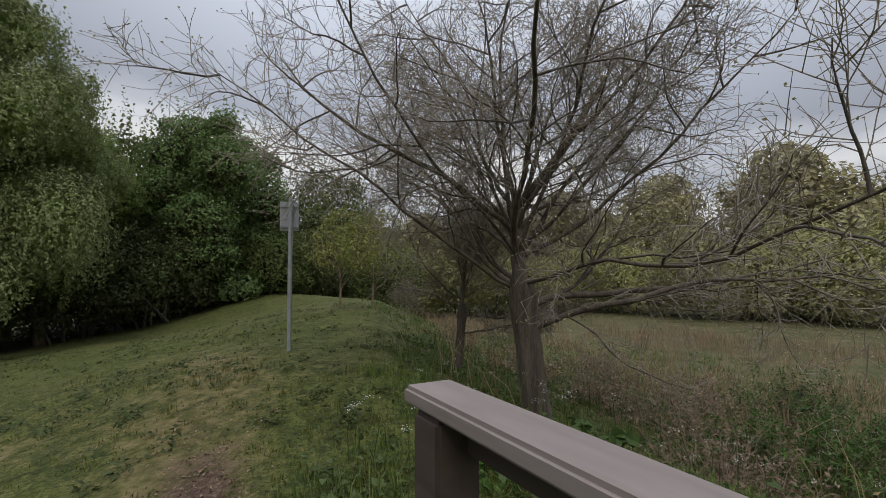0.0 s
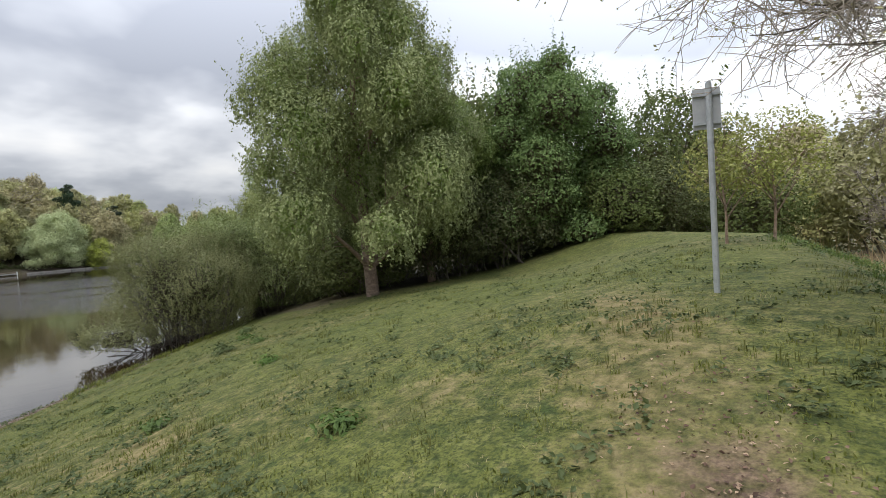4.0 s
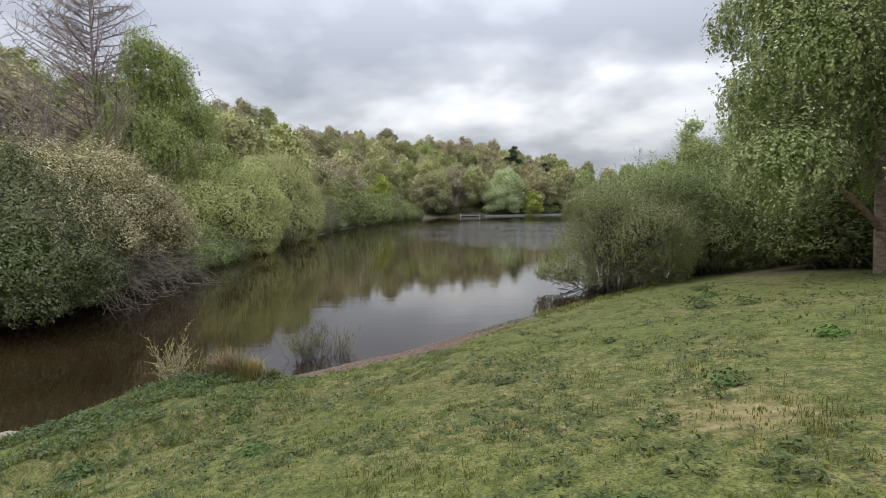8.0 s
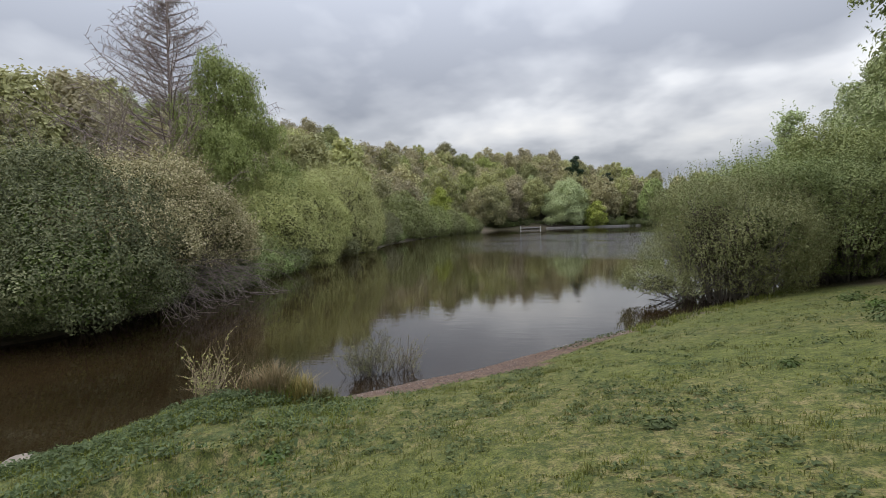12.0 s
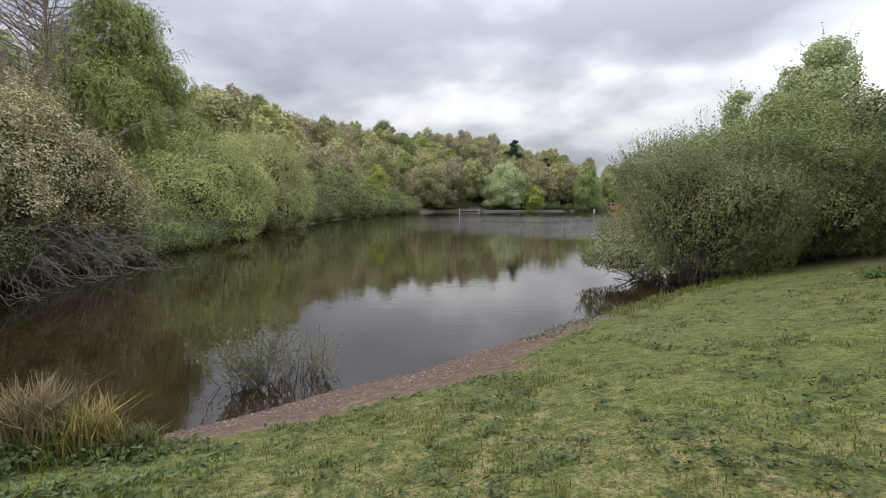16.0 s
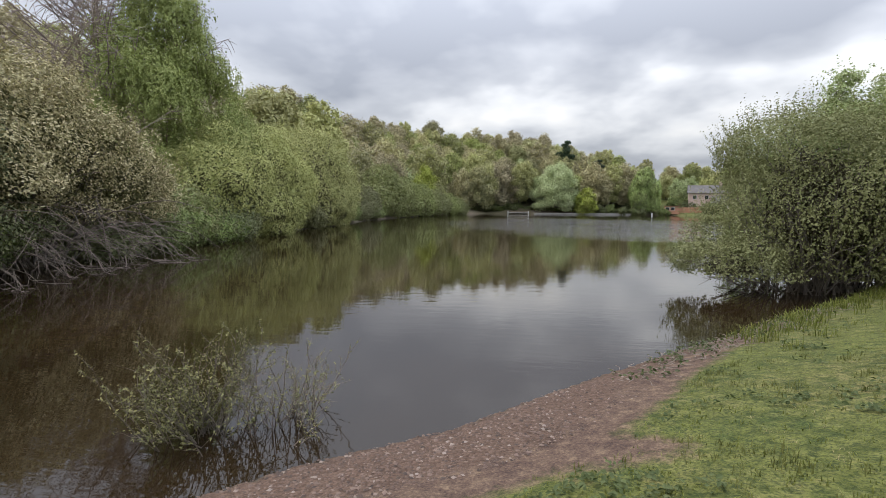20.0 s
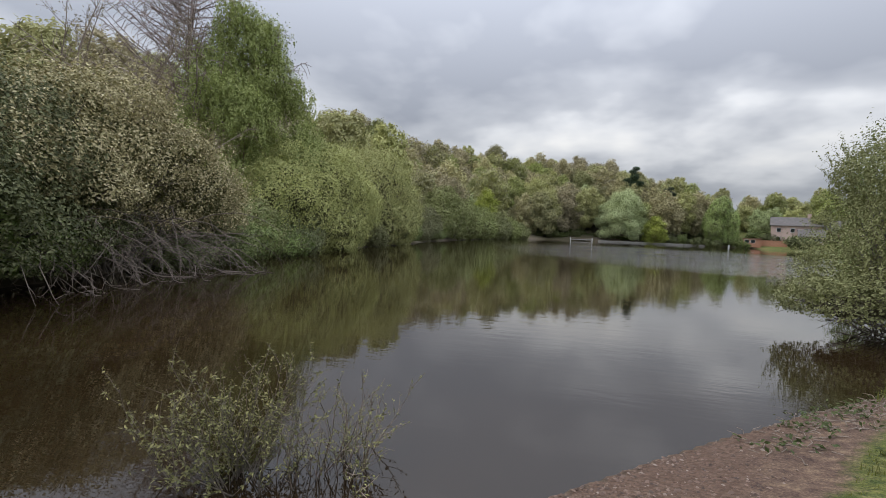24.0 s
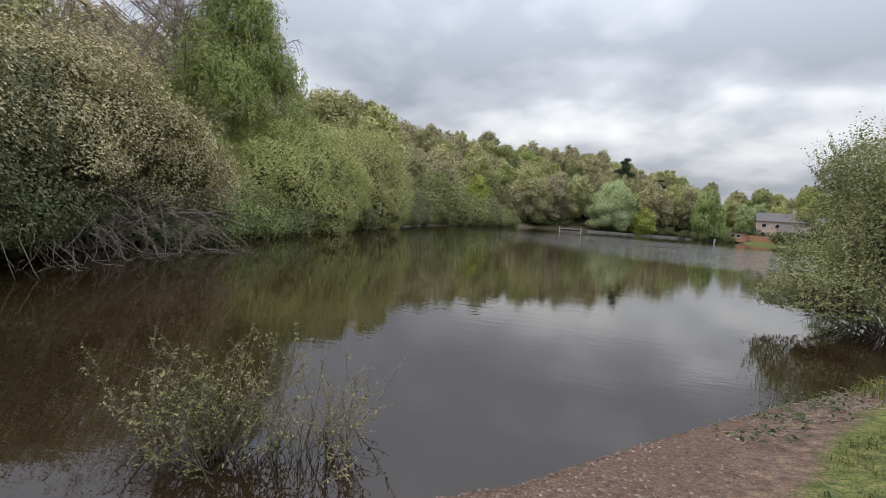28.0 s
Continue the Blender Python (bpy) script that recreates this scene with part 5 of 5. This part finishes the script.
def build_waterside():
    twiggy("young_sallow", "young sallow bush rising from the shallow water", 101, (-21.75, -3.9, 0), 44, 1.5, 1.05, 0.045, FLECK_LEAF, 14, BARK, 0.2)
    twiggy("young_sallow", "thin sallow shoots rising from the shallow water", 102, (-22.3, -3.1, 0), 32, 1.2, 0.75, 0.035, FLECK_LEAF, 8, DEAD_TWIG, 0.24)
    twiggy("young_alder", "leafing twiggy bush on the edge of the bank", 103, (-17.5, -5.9, float(land(-17.5, -5.9))), 22, 1.5, 0.6, 0.05, OSIER_LEAF, 5, DRY_STEM, 0.14, thick=0.013)
    tussock("rush_tussock", "clump of brown and green rushes by the water", 104, -17.75, -4.7, 1000, 0.85, RUSH, 0.19, 0.8)
    tussock("rush_tussock", "green rushes at the foot of the brown clump", 114, -17.62, -4.6, 700, 0.45, GRASS_BLADES, 0.22, 0.8)
    tussock("rush_tussock", "clump of brown and green rushes by the water", 105, -17.85, -4.1, 520, 0.68, RUSH, 0.13, 0.8)
    tussock("rush_tussock", "small dark clump of rushes by the water", 106, -17.9, -3.55, 300, 0.4, GRASS_BLADES, 0.1, 0.8)
    tussock("rush_tussock", "clump of brown and green rushes by the water", 107, -18.5, -5.2, 240, 0.5, RUSH, 0.09, 0.9)
    for k, (x, y, size) in enumerate(((-15.4, -8.25, 0.46), (-14.9, -8.9, 0.36))):
        rng = np.random.default_rng(110 + k)
        bm = bmesh.new()
        bmesh.ops.create_icosphere(bm, subdivisions=3, radius=1.0)
        for v in bm.verts:
            v.co *= 1 + 0.22 * noise.noise(v.co * 1.4 + Vector((k * 5.0, 2, 1)))
            v.co = Vector((v.co.x * size * 1.3, v.co.y * size * 0.8, v.co.z * size * 0.24))
        for f in bm.faces:
            f.smooth = True
        stone = tagged(part("boulder", bm, BOULDER), "flat tan boulder at the edge of the bank", "rock")
        stone.matrix_basis = pose(x, y, float(land(x, y)) - 0.02, 4, 3, 40 + 50 * k)


def scatter(rng, count, xs, ys, keep):
    """Random places, of which keep(x, y) gives the share that stays."""
    x, y = rng.uniform(*xs, count), rng.uniform(*ys, count)
    take = rng.random(count) < keep(x, y)
    return x[take], y[take]


def build_bank_weeds():
    """The lush unmown strip above the water: docks, cleavers and coarse grass in uneven drifts."""
    rng = np.random.default_rng(122)
    lush = lambda a, b: (shore_distance(a, b) > np.where(b > -6.0, beach_width(b) * smooth(-6.0, -4.8, b), 0.1)) * np.exp(-(np.maximum(shore_distance(a, b) - 0.8, 0) / 4.4) ** 2) * smooth(-1.6, -4.2, b)
    x, y = scatter(rng, 22000, (-20, -5), (-13, -1.5), lush)
    drift = np.array([noise.noise((a * 0.9, b * 0.9, 55.0)) + 0.5 * noise.noise((a * 2.4, b * 2.4, 5.0)) for a, b in zip(x, y)])
    x, y, drift = x[drift > -0.1], y[drift > -0.1], drift[drift > -0.1]
    m = 9
    px, py = np.repeat(x, m) + rng.normal(0, 0.07, len(x) * m), np.repeat(y, m) + rng.normal(0, 0.07, len(x) * m)
    lift = rng.uniform(0.02, 0.1, len(px)) + np.repeat(np.clip(drift, 0, 0.6), m) * rng.uniform(0.0, 0.35, len(px))
    tagged(part("bank_weeds", leaves("bank_weeds", np.stack([px, py, land(px, py) + lift], 1), 0.07, rng, 0.55, 0.1, face=0.9), NETTLE), "lush green docks and cleavers along the edge of the bank", "weeds", kind="stuff")
    px, py = np.repeat(x, 6) + rng.normal(0, 0.08, len(x) * 6), np.repeat(y, 6) + rng.normal(0, 0.08, len(x) * 6)
    tagged(part("bank_tufts", blade_mesh("bank_tufts", np.stack([px, py], 1), land(px, py), rng, 0.2, 0.005, 0.9), GRASS_BLADES), "coarse green grass tufts along the bank", "grass", kind="stuff")


def build_weed_clumps():
    """Docks and thistles that stand up from the mown slope."""
    rng = np.random.default_rng(120)
    for k, (x, y, size) in enumerate(((-14.0, 1.95, 0.16), (-19.2, 7.8, 0.42), (-18.4, 8.6, 0.3), (-9.3, 2.3, 0.14), (-11.8, 4.3, 0.2), (-12.4, -1.6, 0.2), (-10.6, -2.4, 0.24), (-14.6, -2.9, 0.2), (-9.4, 0.9, 0.12), (-22.0, 9.6, 0.3),
                                      (-7.9, 4.9, 0.22), (-16.2, 4.4, 0.13), (-13.2, 6.6, 0.2), (-8.8, -1.2, 0.2), (-12.8, -4.4, 0.28), (-25.2, 11.0, 0.35))):
        n = int(90 + 500 * size)
        spots = rng.normal(0, 1, (n, 3)) * (size * 0.5, size * 0.5, size * 0.22) + (0, 0, size * 0.3)
        spots[:, 2] = np.abs(spots[:, 2])
        ob = thing("weed_clump", "dark green clump of dock leaves in the grass", "weeds", (x, y, float(land(x, y))), group="weed clumps on the slope")
        foliage(ob, "leaf_mass", leaves("leaf_mass", spots, 0.06 + size * 0.12, rng, 0.5, hubs=np.zeros((n, 3))), WEED)


def build_bank_edge():
    """Longer grass along the unmown edge of the bank."""
    rng = np.random.default_rng(121)
    x, y = scatter(rng, 7000, (-22, -6), (-12, -1.5), lambda a, b: (shore_distance(a, b) > 0.15) * np.exp(-(shore_distance(a, b) / 1.5) ** 2) * (b < -5.0) * 1.0)
    px, py = np.repeat(x, 10) + rng.normal(0, 0.06, len(x) * 10), np.repeat(y, 10) + rng.normal(0, 0.06, len(x) * 10)
    tagged(part("bank_grass", blade_mesh("bank_grass", np.stack([px, py], 1), land(px, py), rng, 0.17, 0.005, 0.9), GRASS_BLADES), "long green grass along the edge of the bank", "grass", kind="stuff")
    x, y = scatter(rng, 2600, (-36, -24), (4.5, 18), lambda a, b: (shore_distance(a, b) > 0.1) * np.exp(-((shore_distance(a, b) - 0.5) / 0.8) ** 2) * 1.0)
    px, py = np.repeat(x, 10) + rng.normal(0, 0.07, len(x) * 10), np.repeat(y, 10) + rng.normal(0, 0.07, len(x) * 10)
    tagged(part("shore_grass", blade_mesh("shore_grass", np.stack([px, py], 1), land(px, py), rng, 0.26, 0.008, 0.9), GRASS_BLADES), "tufts of longer grass along the shore", "grass", kind="stuff")


def build_brambles():
    """Heaps of dead stems and bramble in the rough ground beyond the crest."""
    rng = np.random.default_rng(130)
    for k, (x, y, tall) in enumerate(((0.2, 7.4, 0.8), (1.4, 8.4, 0.9), (0.6, 10.2, 0.9), (-0.7, 11.4, 0.8), (2.6, 9.6, 1.0), (1.6, 12.4, 1.0), (-1.9, 12.8, 0.9), (3.6, 12.0, 1.1), (-3.6, 14.4, 0.8), (2.4, 6.6, 0.7), (4.6, 8.6, 0.9), (0.4, 15.4, 1.1))):
        dead = k % 3 != 1
        twiggy("bramble_heap", "tangled heap of pale dead stems in the marsh" if dead else "low green bramble in the marsh", 131 + k, (x, y, float(land(x, y))), 60, tall * 1.25, 1.6, 0.07, REED if dead else NETTLE, 4 if dead else 12, DRY_STEM, 0.4, thick=0.011)


DRY_STEM = solid("pale_dead_stems", (0.2, 0.15, 0.1), (0.42, 0.33, 0.23), 0.9, 8.0, 0.3)
build_waterside()
build_brambles()
build_weed_clumps()
build_bank_weeds()
build_bank_edge()


# ---------------------------------------------------------------- ground cover
WALKED = np.array([(-2.4, 1.6), (-3.3, 3.0), (-5.2, 2.0), (-7.0, 1.2), (-9.7, 0.3), (-12.5, 0.0), (-16.0, -0.4), (-17.8, -0.6)])


def off_path(x, y):
    best = np.full(np.shape(x), 1e9)
    for (ax, ay), (bx, by) in zip(WALKED[:-1], WALKED[1:]):
        f = np.clip(((x - ax) * (bx - ax) + (y - ay) * (by - ay)) / ((bx - ax) ** 2 + (by - ay) ** 2), 0, 1)
        best = np.minimum(best, np.hypot(x - ax - f * (bx - ax), y - ay - f * (by - ay)))
    return best


def patchy(x, y, scale, seed):
    return np.array([noise.noise((a * scale, b * scale, seed)) for a, b in zip(x, y)])


def muddy(x, y):
    return np.exp(-(((x + 4.5) * 0.87 + (y - 4.6) * 0.49) / 0.42) ** 2) * np.exp(-((-(x + 4.5) * 0.49 + (y - 4.6) * 0.87 + 0.3) / 1.7) ** 2)


def on_turf(x, y):
    d = shore_distance(x, y)
    width = beach_width(y)
    return (d > np.where((y > -7) & (y < 8), width + 0.05 + 0.55 * patchy(x, y, 1.3, 12.0), 0.25)) & (muddy(x, y) + 0.5 * patchy(x, y, 2.2, 8.0) < 0.55)


def build_grass():
    rng = np.random.default_rng(201)
    x, y = scatter(rng, 60000, (-27, 3), (-9, 14), lambda a, b: on_turf(a, b) * (0.12 + 0.75 * np.exp(-(off_path(a, b) / 4.0) ** 2)))
    clump = 7
    px = np.repeat(x, clump) + rng.normal(0, 0.035, len(x) * clump)
    py = np.repeat(y, clump) + rng.normal(0, 0.035, len(x) * clump)
    ob = tagged(part("grass", blade_mesh("grass", np.stack([px, py], 1), land(px, py), rng, 0.06, 0.005, 0.9), GRASS_BLADES), "short uneven green grass on the slope of the dam", "grass", kind="stuff")
    x, y = scatter(rng, 9000, (-24, 2), (-8, 12), lambda a, b: on_turf(a, b) * np.exp(-(off_path(a, b) / 4.5) ** 2) * 0.8)
    x, y = x[patchy(x, y, 0.5, 4.0) > 0.1], y[patchy(x, y, 0.5, 4.0) > 0.1]
    px = np.repeat(x, 8) + rng.normal(0, 0.04, len(x) * 8)
    py = np.repeat(y, 8) + rng.normal(0, 0.04, len(x) * 8)
    tagged(part("dry_grass", blade_mesh("dry_grass", np.stack([px, py], 1), land(px, py), rng, 0.05, 0.003, 1.2), DRY_BLADES), "patches of dry straw-coloured grass", "grass", kind="stuff")
    # taller tufts
    x, y = scatter(rng, 9000, (-30, 2), (-8, 20), lambda a, b: on_turf(a, b) * np.exp(-(off_path(a, b) / 11.0) ** 2))
    good = patchy(x, y, 0.8, 9.0) > 0.12
    x, y = x[good], y[good]
    px = np.repeat(x, 16) + rng.normal(0, 0.06, len(x) * 16)
    py = np.repeat(y, 16) + rng.normal(0, 0.06, len(x) * 16)
    tagged(part("grass_tufts", blade_mesh("grass_tufts", np.stack([px, py], 1), land(px, py), rng, 0.12, 0.004, 0.9), GRASS_BLADES), "longer green tufts in the short grass", "grass", kind="stuff")
    # broad-leaved weeds lying in the turf
    x, y = scatter(rng, 22000, (-28, 2), (-9, 18), lambda a, b: on_turf(a, b) * (0.25 + np.exp(-(off_path(a, b) / 5.0) ** 2)))
    good = patchy(x, y, 0.7, 15.0) + 0.5 * patchy(x, y, 2.0, 3.0) > 0.04
    x, y = x[good], y[good]
    n = 9
    a, r = rng.uniform(0, 2 * np.pi, len(x) * n), rng.uniform(0.02, 0.1, len(x) * n)
    px, py = np.repeat(x, n) + r * np.cos(a), np.repeat(y, n) + r * np.sin(a)
    centres = np.stack([px, py, land(px, py) + rng.uniform(0.01, 0.07, len(px))], 1)
    tagged(part("lawn_weeds", leaves("lawn_weeds", centres, 0.055, rng, 0.6, face=1.3), WEED), "dark green clover and plantain in the turf", "weeds", kind="stuff")


def build_rough_side():
    """Rank herbs, nettles, cow parsley and reeds beyond the crest."""
    rng = np.random.default_rng(202)
    rough = lambda a, b: (dam_offset(a, b) - np.clip((b - 7.5) * 0.5, 0, 6.5) > 19.2 - 1.5 * np.exp(-((np.maximum(b, 4.0) - 4.0) / 2.2) ** 2) + 0.5 * np.sin(a * 2.3) + 0.4 * np.sin(b * 3.1 + a)) * (dam_offset(a, b) < 36) * 1.0
    x, y = scatter(rng, 6500, (-9, 9), (1, 24), lambda a, b: rough(a, b) * np.exp(-np.hypot(a + 1.5, b - 6) / 9))
    good = patchy(x, y, 0.9, 31.0) > -0.1
    x, y = x[good], y[good]
    n = 11
    px, py = np.repeat(x, n) + rng.normal(0, 0.09, len(x) * n), np.repeat(y, n) + rng.normal(0, 0.09, len(x) * n)
    centres = np.stack([px, py, land(px, py) + rng.uniform(0.03, 0.34, len(px)) * rng.random(len(px)) * np.repeat(rng.uniform(0.3, 1.0, len(x)) * (1 - 0.75 * np.exp(-((x + 2.1) ** 2 + (y - 7.4) ** 2) / 1.6)), n)], 1)
    tagged(part("nettles_and_docks", leaves("nettles_and_docks", centres, 0.065, rng, 0.6, 0.2, face=0.9, broad=True), NETTLE), "rank green nettles and docks beside the path", "weeds", kind="stuff")
    x, y = scatter(rng, 26000, (-12, 10), (1, 26), lambda a, b: rough(a, b) * np.exp(-np.hypot(a + 2.5, b - 6.5) / 8))
    px, py = np.repeat(x, 9) + rng.normal(0, 0.06, len(x) * 9), np.repeat(y, 9) + rng.normal(0, 0.06, len(x) * 9)
    tagged(part("rough_grass", blade_mesh("rough_grass", np.stack([px, py], 1), land(px, py), rng, 0.2, 0.004, 1.0), LUSH_BLADES), "long rough green grass beyond the crest", "grass", kind="stuff")
    x, y = scatter(rng, 26000, (-14, 26), (4, 38), lambda a, b: (dam_offset(a, b) - np.clip((b - 7.5) * 0.5, 0, 6.5) > 24.0) * (dam_offset(a, b) < 44) * 0.75)
    good = patchy(x, y, 0.3, 6.0) + 0.6 * patchy(x, y, 1.1, 2.0) > 0.12
    x, y = np.repeat(x[good], 3), np.repeat(y[good], 3)
    x, y = x + rng.normal(0, 0.08, len(x)), y + rng.normal(0, 0.08, len(y))
    tagged(part("dry_reeds", blade_mesh("dry_reeds", np.stack([x, y], 1), land(x, y), rng, 0.75, 0.009, 0.55), REED), "flattened dry tan reeds in the marsh", "reeds", kind="stuff")
    x, y = scatter(rng, 1300, (-6, 7), (2, 16), lambda a, b: rough(a, b) * 0.8)
    good = patchy(x, y, 0.9, 21.0) > 0.06
    x, y = x[good], y[good]
    z = land(x, y) + rng.uniform(0.3, 0.62, len(x))
    stalks = [(np.array([(a, b, c - 0.6), (a + rng.normal(0, 0.03), b, c - 0.2), (a, b, c)]), [0.004, 0.003, 0.002], 3) for a, b, c in zip(x, y, z)]
    tagged(part("cow_parsley_stalks", tubes("cow_parsley_stalks", stalks), WEED), "thin green cow parsley stalks", "weeds", kind="stuff")
    heads = np.repeat(np.stack([x, y, z], 1), 14, 0) + rng.normal(0, 1, (len(x) * 14, 3)) * (0.03, 0.03, 0.008)
    x, y = scatter(rng, 1500, (-6, 8), (5, 18), lambda a, b: rough(a, b) * 0.9 * (b + 0.3 * a > 7.2))
    good = patchy(x, y, 0.5, 41.0) > 0.05
    x, y = x[good], y[good]
    z = land(x, y)
    lean = rng.normal(0, 0.3, (len(x), 2))
    stems = [(np.array([(a, b, c - 0.03), (a + 0.4 * u, b + 0.4 * v, c + 0.45), (a + u * 1.1, b + v * 1.1, c + 0.75)]), [0.006, 0.005, 0.003], 3) for a, b, c, (u, v) in zip(x, y, z, lean)]
    tagged(part("dead_stems", tubes("dead_stems", stems), REED), "pale dead willowherb stems beside the oak", "weeds", kind="stuff")
    for a, b in ((-2.7, 5.0), (-2.45, 4.7), (-2.3, 5.05), (-2.05, 5.3), (-1.75, 5.0)):
        dock = thing("dock_plant", "rank burdock with broad pale-ribbed leaves", "weeds", (a, b, float(land(a, b))), group="burdocks beside the path")
        m = 34
        turn, lift = rng.uniform(0, 6.283, m), rng.uniform(0.05, 0.22, m)
        spot = np.stack([np.cos(turn) * (0.1 + lift * 0.45), np.sin(turn) * (0.1 + lift * 0.45), lift], 1)
        foliage(dock, "leaf_mass", leaves("leaf_mass", spot, 0.11, rng, 0.72, 0.3, face=1.0, broad=True), NETTLE)
    tagged(part("cow_parsley_flowers", leaves("cow_parsley_flowers", heads, 0.013, rng, 0.9, face=2.0), WHITE_PETAL), "flat white cow parsley flower heads", "flowers", kind="stuff")


def build_shingle():
    """Loose stones along the water's edge."""
    rng = np.random.default_rng(203)
    x, y = scatter(rng, 90000, (-29, -18), (-6, 9), lambda a, b: (shore_distance(a, b) > -0.12) * (shore_distance(a, b) < beach_width(b) * 0.7) * (1 - 0.8 * smooth(0.3, 2.0, b)) * np.exp(-np.hypot(a + 21.5, b + 1) / 7) * 1.0)
    n = len(x)
    shape = np.array([(1, 0, 0), (0, 1, 0), (-1, 0, 0), (0, -1, 0), (0, 0, 0.7), (0, 0, -0.6)], float)
    turn = rng.uniform(0, 2 * np.pi, n)
    size = 0.008 + 0.024 * rng.random(n) ** 3
    lump = shape[None] * rng.uniform(0.6, 1.2, (n, 6, 1)) * size[:, None, None] * np.stack([rng.uniform(0.8, 1.5, n), np.ones(n), rng.uniform(0.5, 0.9, n)], 1)[:, None]
    c, s = np.cos(turn)[:, None], np.sin(turn)[:, None]
    lump = np.stack([lump[..., 0] * c - lump[..., 1] * s, lump[..., 0] * s + lump[..., 1] * c, lump[..., 2]], -1)
    verts = lump + np.stack([x, y, land(x, y) + size * 0.2], 1)[:, None]
    tri = np.array([(0, 1, 4), (1, 2, 4), (2, 3, 4), (3, 0, 4), (1, 0, 5), (2, 1, 5), (3, 2, 5), (0, 3, 5)])
    faces = (np.arange(n)[:, None, None] * 6 + tri[None]).reshape(-1, 3)
    tagged(part("shingle", raw_mesh("shingle", verts.reshape(-1, 3), faces), STONE), "loose reddish brown pebbles along the waterline", "pebbles", kind="stuff")
    # drift of dead stems on the corner of the beach
    x, y = scatter(rng, 4500, (-31, -23), (1.0, 9), lambda a, b: np.exp(-((shore_distance(a, b) - 0.4) / 0.5) ** 2) * smooth(1.2, 2.6, b))
    twigs = []
    for a, b in zip(x, y):
        way = rng.uniform(0, np.pi)
        z = float(land(a, b)) + 0.015
        twigs.append((np.array([(a, b, z), (a + 0.12 * np.cos(way), b + 0.12 * np.sin(way), z + 0.02), (a + 0.26 * np.cos(way + 0.3), b + 0.26 * np.sin(way + 0.3), z)]), [0.006, 0.006, 0.003], 3))
    tagged(part("drift_litter", tubes("drift_litter", twigs), DEAD_TWIG), "washed-up dead stems and leaves on the shore", "litter", kind="stuff")
    px, py = np.repeat(x[::3], 5) + rng.normal(0, 0.08, len(x[::3]) * 5), np.repeat(y[::3], 5) + rng.normal(0, 0.08, len(x[::3]) * 5)
    tagged(part("shore_weeds", leaves("shore_weeds", np.stack([px, py, land(px, py) + rng.uniform(0.01, 0.1, len(px))], 1), 0.075, rng, 0.5, face=0.9), WEED), "low green weeds along the shore", "weeds", kind="stuff")


def stone_material():
    m, n = material("reddish_pebbles")
    own = n.add("ShaderNodeNewGeometry").outputs["Random Per Island"]
    colour = n.ramp(own, [(0.0, (0.045, 0.028, 0.02)), (0.5, (0.105, 0.066, 0.048)), (0.88, (0.18, 0.122, 0.092)), (1.0, (0.26, 0.21, 0.175))])
    finish(n, n.add("ShaderNodeBsdfPrincipled", Base_Color=colour, Roughness=0.75))
    return m


STONE = stone_material()


def build_path_litter():
    """Dead leaves, small stones and bare crumbs of earth on the worn path."""
    rng = np.random.default_rng(204)
    x, y = scatter(rng, 16000, (-7, -2), (2.2, 8.5), lambda a, b: np.clip(muddy(a, b) * 1.1, 0, 1))
    centres = np.stack([x, y, land(x, y) + rng.uniform(0.012, 0.03, len(x))], 1)
    tagged(part("path_litter", leaves("path_litter", centres, 0.03, rng, 0.6, face=1.4), PATH_LITTER), "brown dead leaves and crumbs of earth on the worn path", "litter", kind="stuff")


PATH_LITTER = leafage("brown_leaf_litter", [(0.05, 0.03, 0.022), (0.15, 0.09, 0.062), (0.36, 0.26, 0.17)], 0.05, 0.8, vary=0.7)
build_path_litter()
build_grass()
build_rough_side()
build_shingle()
